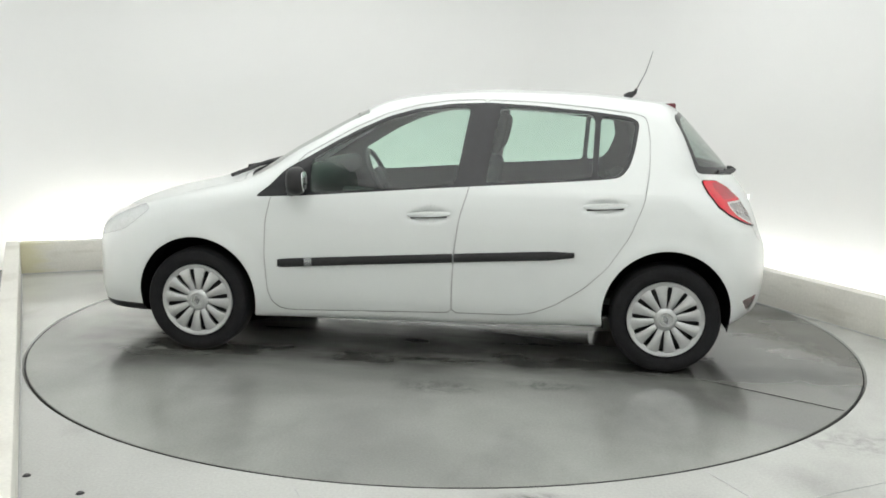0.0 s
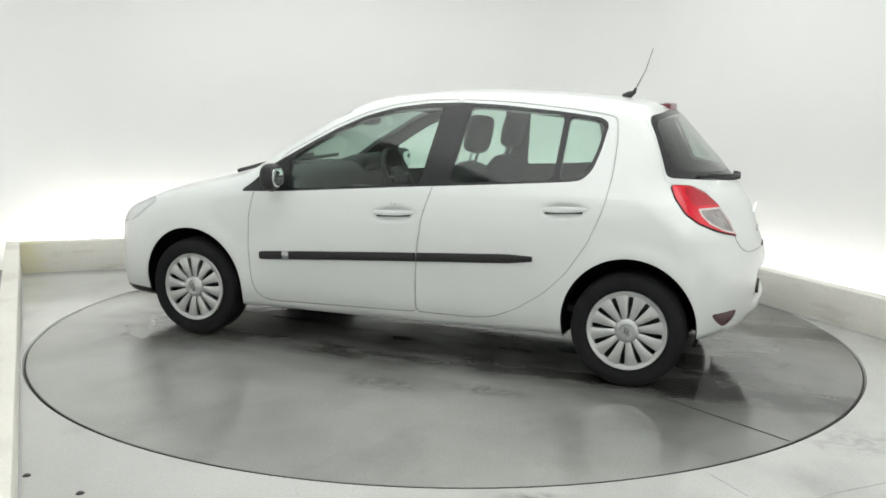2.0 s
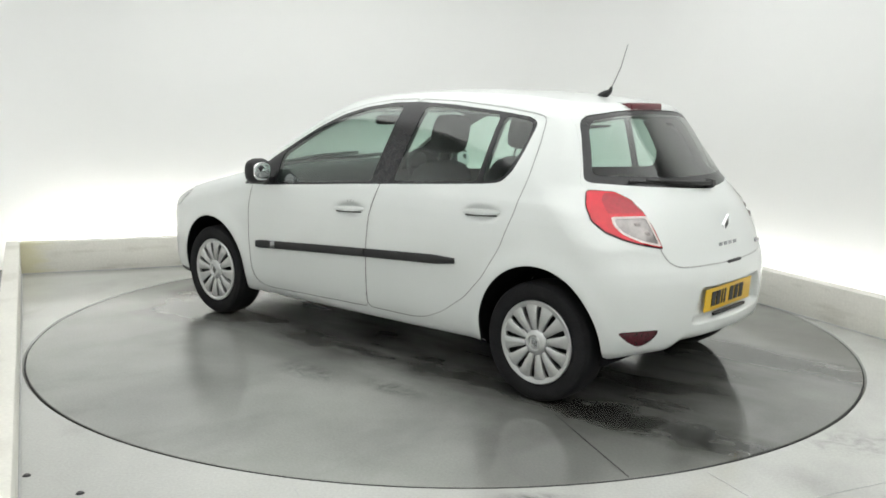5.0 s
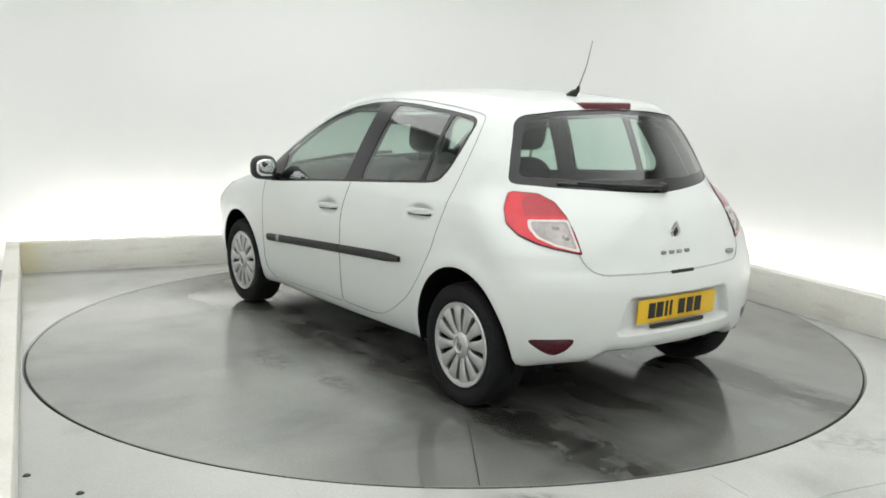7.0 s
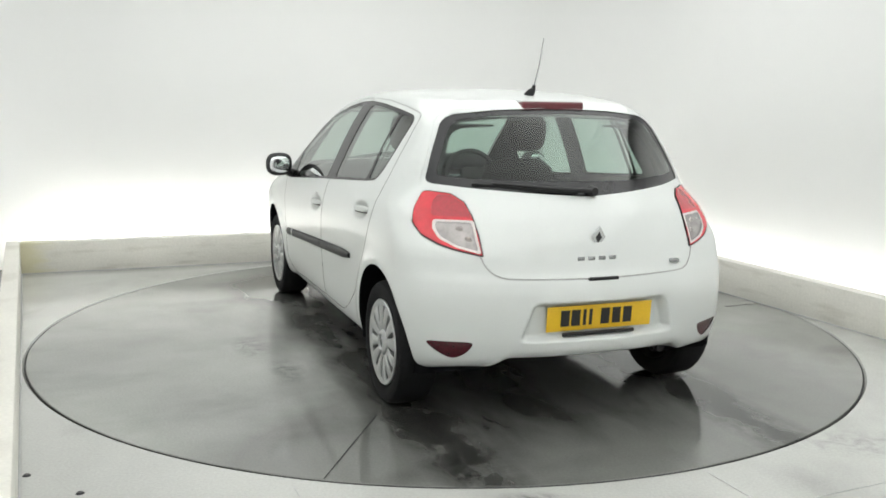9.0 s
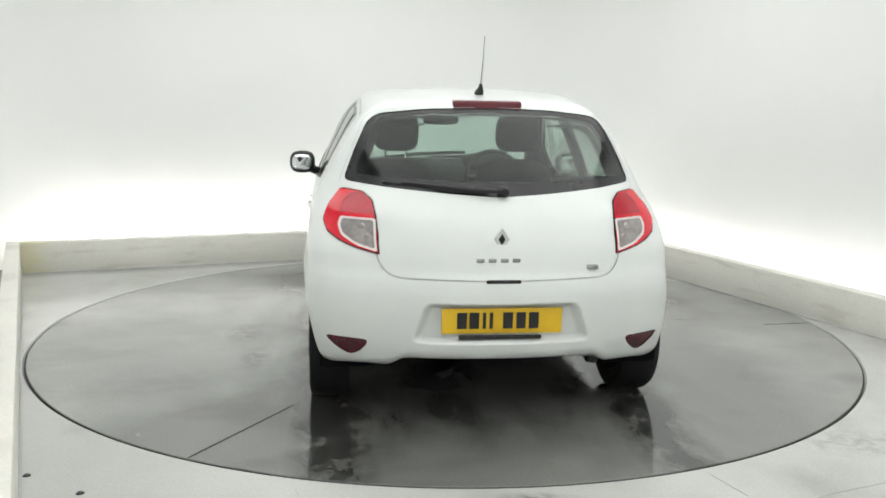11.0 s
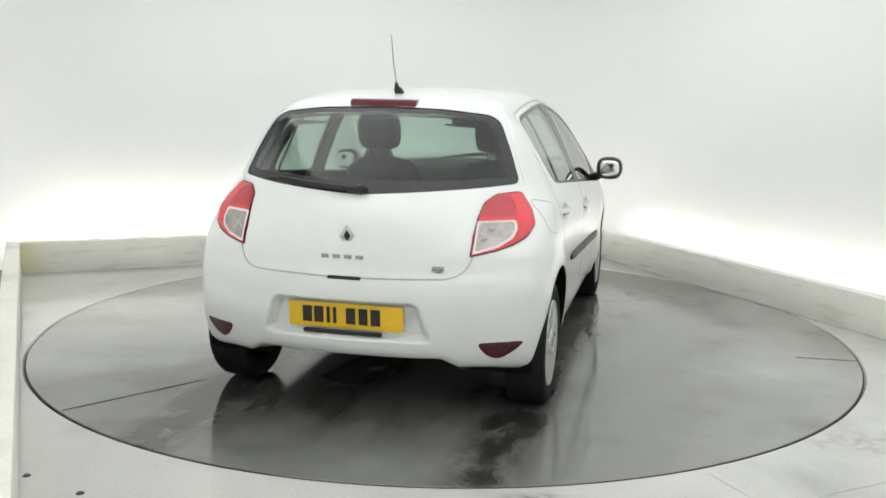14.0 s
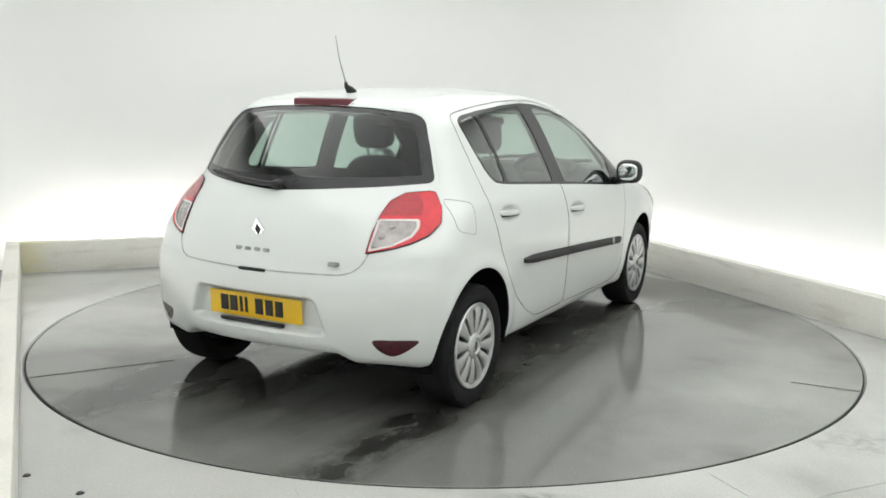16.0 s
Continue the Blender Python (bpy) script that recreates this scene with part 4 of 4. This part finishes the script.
    part("lamp_cap", box(-1.285, 0, 1.4225, 0.09, 0.32, 0.010, 0.004, segs=3), PAINT, hb, "white spoiler lip over the lamp")
    # rear wiper
    wp = part("rear_wiper", tube([(rear_x(y, z) - d, y, z) for y, z, d in ((-0.02, 1.034, 0.03), (0.08, 1.040, 0.034), (0.22, 1.049, 0.022), (0.42, 1.064, 0.014))], [0.012, 0.010, 0.008, 0.005], 10), BLACK, car, "black rear wiper arm")
    part("wiper_blade", tube([(rear_x(y, z) - 0.008, y, z) for y, z in ((0.05, 1.026), (0.22, 1.036), (0.50, 1.060))], 0.007, 8), BLACK, wp)
    part("wiper_boss", lathe([(0.0, 0.03), (0.018, 0.028), (0.024, 0.012), (0.026, -0.01)], 18, "y"), BLACK, wp).matrix_basis = Matrix.Translation((rear_x(-0.02, 1.03) - 0.012, -0.02, 1.032)) @ pose(0, 0, 0, 0, 0, 90)
    # number plate in its recess: the characters are plain bars
    px = rear_x(0.0, 0.49) - 0.006
    tilt = pose(px, 0, 0.493, 0, -4, 0)
    pl = part("number_plate", box(0, 0, 0, 0.006, 0.525, 0.113, 0.002, m=tilt), YELLOW, car, "yellow rear number plate")
    ys = [0.175, 0.122, 0.078, 0.048, -0.025, -0.082, -0.138]
    ws = [0.042, 0.042, 0.014, 0.014, 0.042, 0.040, 0.042]
    for y, w in zip(ys, ws):
        part("character_bar", box(-0.0045, y, 0.002, 0.004, w, 0.072, m=tilt), INK, pl, smooth=False)
    part("plate_strip", box(px - 0.012, 0.01, 0.424, 0.016, 0.36, 0.016, 0.004), BLACK, car, "black strip under the number plate")
    part("tailgate_catch", box(rear_x(0, 0.664) + 0.004, 0, 0.666, 0.016, 0.15, 0.016, 0.005), BLACK, car, "dark tailgate grip")
    # badges
    xb = rear_x(0, 0.845)
    face = Matrix.Translation((xb - 0.004, 0.004, 0.842)) @ pose(0, 0, 0, 0, -10, 0) @ pose(0, 0, 0, 90, 0, -90)
    bd = part("tailgate_badge", extrude_poly([(0, 0.050), (0.034, 0), (0, -0.050), (-0.034, 0)], 0.010, face), CHROME, car, "chrome diamond badge")
    part("badge_core", extrude_poly([(0, 0.026), (0.015, 0), (0, -0.026), (-0.015, 0)], 0.0115, face), BLACK, bd)
    for i in range(4):
        y = 0.098 - 0.052 * i
        part("name_bar", box(rear_x(y, 0.752) - 0.001, y, 0.752, 0.006, 0.034, 0.017, 0.002), GREYMETAL, car, "small grey name badge")
    part("trim_badge", box(rear_x(-0.40, 0.718) - 0.004, -0.40, 0.718, 0.022, 0.05, 0.018, 0.003), GREYMETAL, car, "small grey trim badge")
    # front wipers and exhaust
    part("front_wiper", tube([(1.20, 0.45, 0.965), (1.10, 0.1, 1.02), (1.06, -0.25, 1.035)], 0.012, 8), BLACK, car, "black windscreen wiper")
    part("front_wiper", tube([(1.24, 0.02, 0.985), (1.13, -0.3, 1.0), (1.02, -0.55, 1.02)], 0.012, 8), BLACK, car, "black windscreen wiper")
    part("exhaust_pipe", tube([(-1.45, -0.45, 0.27), (-1.60, -0.47, 0.265), (-1.66, -0.475, 0.255)], 0.024, 14), STEEL, car, "dark steel exhaust pipe")
    part("floor_pan", rounded_block(2.0, 1.25, 0.13, pose(-0.1, 0, 0.235)), LINER, car)
    part("spare_wheel_well", rounded_block(0.50, 0.95, 0.18, pose(-1.45, 0, 0.36)), LINER, car)
    part("engine_tray", rounded_block(0.9, 1.0, 0.16, pose(1.45, 0, 0.26)), LINER, car)
    part("rear_axle", tube([(-1.2875, -0.66, 0.28), (-1.25, -0.45, 0.27), (-1.25, 0.45, 0.27), (-1.2875, 0.66, 0.28)], 0.045, 12), LINER, car)
    part("front_axle", tube([(1.2875, -0.66, 0.29), (1.2875, 0.66, 0.29)], 0.04, 12), LINER, car)
    # tail lamp bowls
    for s in (1, -1):
        for y, z in ((0.60, 0.868), (0.575, 0.828)):
            part("lamp_bowl", lathe([(0.0, 0.006), (0.014, 0.004), (0.020, 0.0), (0.022, -0.012)], 20, "y"), LAMPBULB, car).matrix_basis = Matrix.Translation((rear_x(s * y, z) + 0.001, s * y, z)) @ pose(0, 0, 0, 0, 0, 90 + s * 40 * -1)


build_fittings()


def build_cabin():
    # front seats
    for s in (1, -1):
        y = 0.355 * s
        st = part("front_seat", rounded_block(0.16, 0.48, 0.62, pose(-0.21, y, 0.775, 0, -17, 0)), FABRIC, car, "charcoal fabric front seat")
        part("cushion", rounded_block(0.52, 0.50, 0.20, pose(0.12, y, 0.52, 0, -8, 0)), FABRIC, st)
        part("headrest", rounded_block(0.11, 0.255, 0.215, pose(-0.335, y, 1.232, 0, -12, 0)), FABRIC, st)
        for d in (-0.06, 0.06):
            part("headrest_post", tube([(-0.29, y + d, 1.06), (-0.325, y + d, 1.17)], 0.007, 8), CHROME, st)
    # rear bench
    rb = part("rear_seat", rounded_block(0.16, 1.24, 0.58, pose(-1.02, 0, 0.74, 0, -20, 0)), FABRIC, car, "charcoal fabric rear bench")
    part("cushion", rounded_block(0.52, 1.24, 0.18, pose(-0.72, 0, 0.50, 0, -6, 0)), FABRIC, rb)
    part("parcel_shelf", box(-1.27, 0, 0.965, 0.50, 1.06, 0.02, 0.006), TRIM, car, "dark parcel shelf")
    part("cabin_floor", box(-0.1, 0, 0.34, 2.3, 1.3, 0.04, 0.01), TRIM, car)
    # dashboard
    d = part("dashboard", rounded_block(0.56, 1.36, 0.40, pose(0.90, 0, 0.80, 0, 6, 0)), TRIM, car, "dark grey dashboard")
    part("binnacle", rounded_block(0.22, 0.36, 0.12, pose(0.72, -0.36, 0.985, 0, 10, 0)), TRIM, d)
    part("centre_console", rounded_block(0.5, 0.24, 0.5, pose(0.62, 0, 0.62)), TRIM, d)
    # steering wheel, right-hand drive
    n = 40
    ring = [(0.0, 0.185 * math.cos(2 * math.pi * i / n), 0.185 * math.sin(2 * math.pi * i / n)) for i in range(n + 1)]
    m = pose(0.47, -0.36, 0.905, 0, 24, 0)
    w = part("steering_wheel", tube([m @ Vector(q) for q in ring], 0.016, 10), BLACK, car, "black steering wheel")
    part("wheel_boss", rounded_block(0.05, 0.17, 0.13, m), BLACK, w)
    for a in (0, 180, 270):
        c, sn = math.cos(radians(a)), math.sin(radians(a))
        part("wheel_spoke", tube([m @ Vector((0, 0.05 * c, 0.05 * sn)), m @ Vector((0, 0.18 * c, 0.18 * sn))], 0.014, 8), GREYMETAL, w)
    part("rear_view_mirror", rounded_block(0.03, 0.24, 0.065, pose(0.50, 0, 1.285, 0, -8, 0)), BLACK, car, "black rear-view mirror")
    part("mirror_stem", tube([(0.51, 0, 1.29), (0.54, 0, 1.325)], 0.01, 8), BLACK, car)
    for s in (1, -1):
        part("sun_visor", box(0.20, 0.34 * s, 1.366, 0.18, 0.38, 0.016, 0.005), LINING, car)


build_cabin()


def motions():
    rows = [0.5 * i for i in range(33)]
    walk(turntable, [(t, pose(0, 0, 0, 0, 0, table_angle(t))) for t in rows])
    walk(car, [(t, pose(0, 0, 0, 0, 0, table_angle(t)) @ pose(0.0206, -0.0168, 0)) for t in rows])


motions()
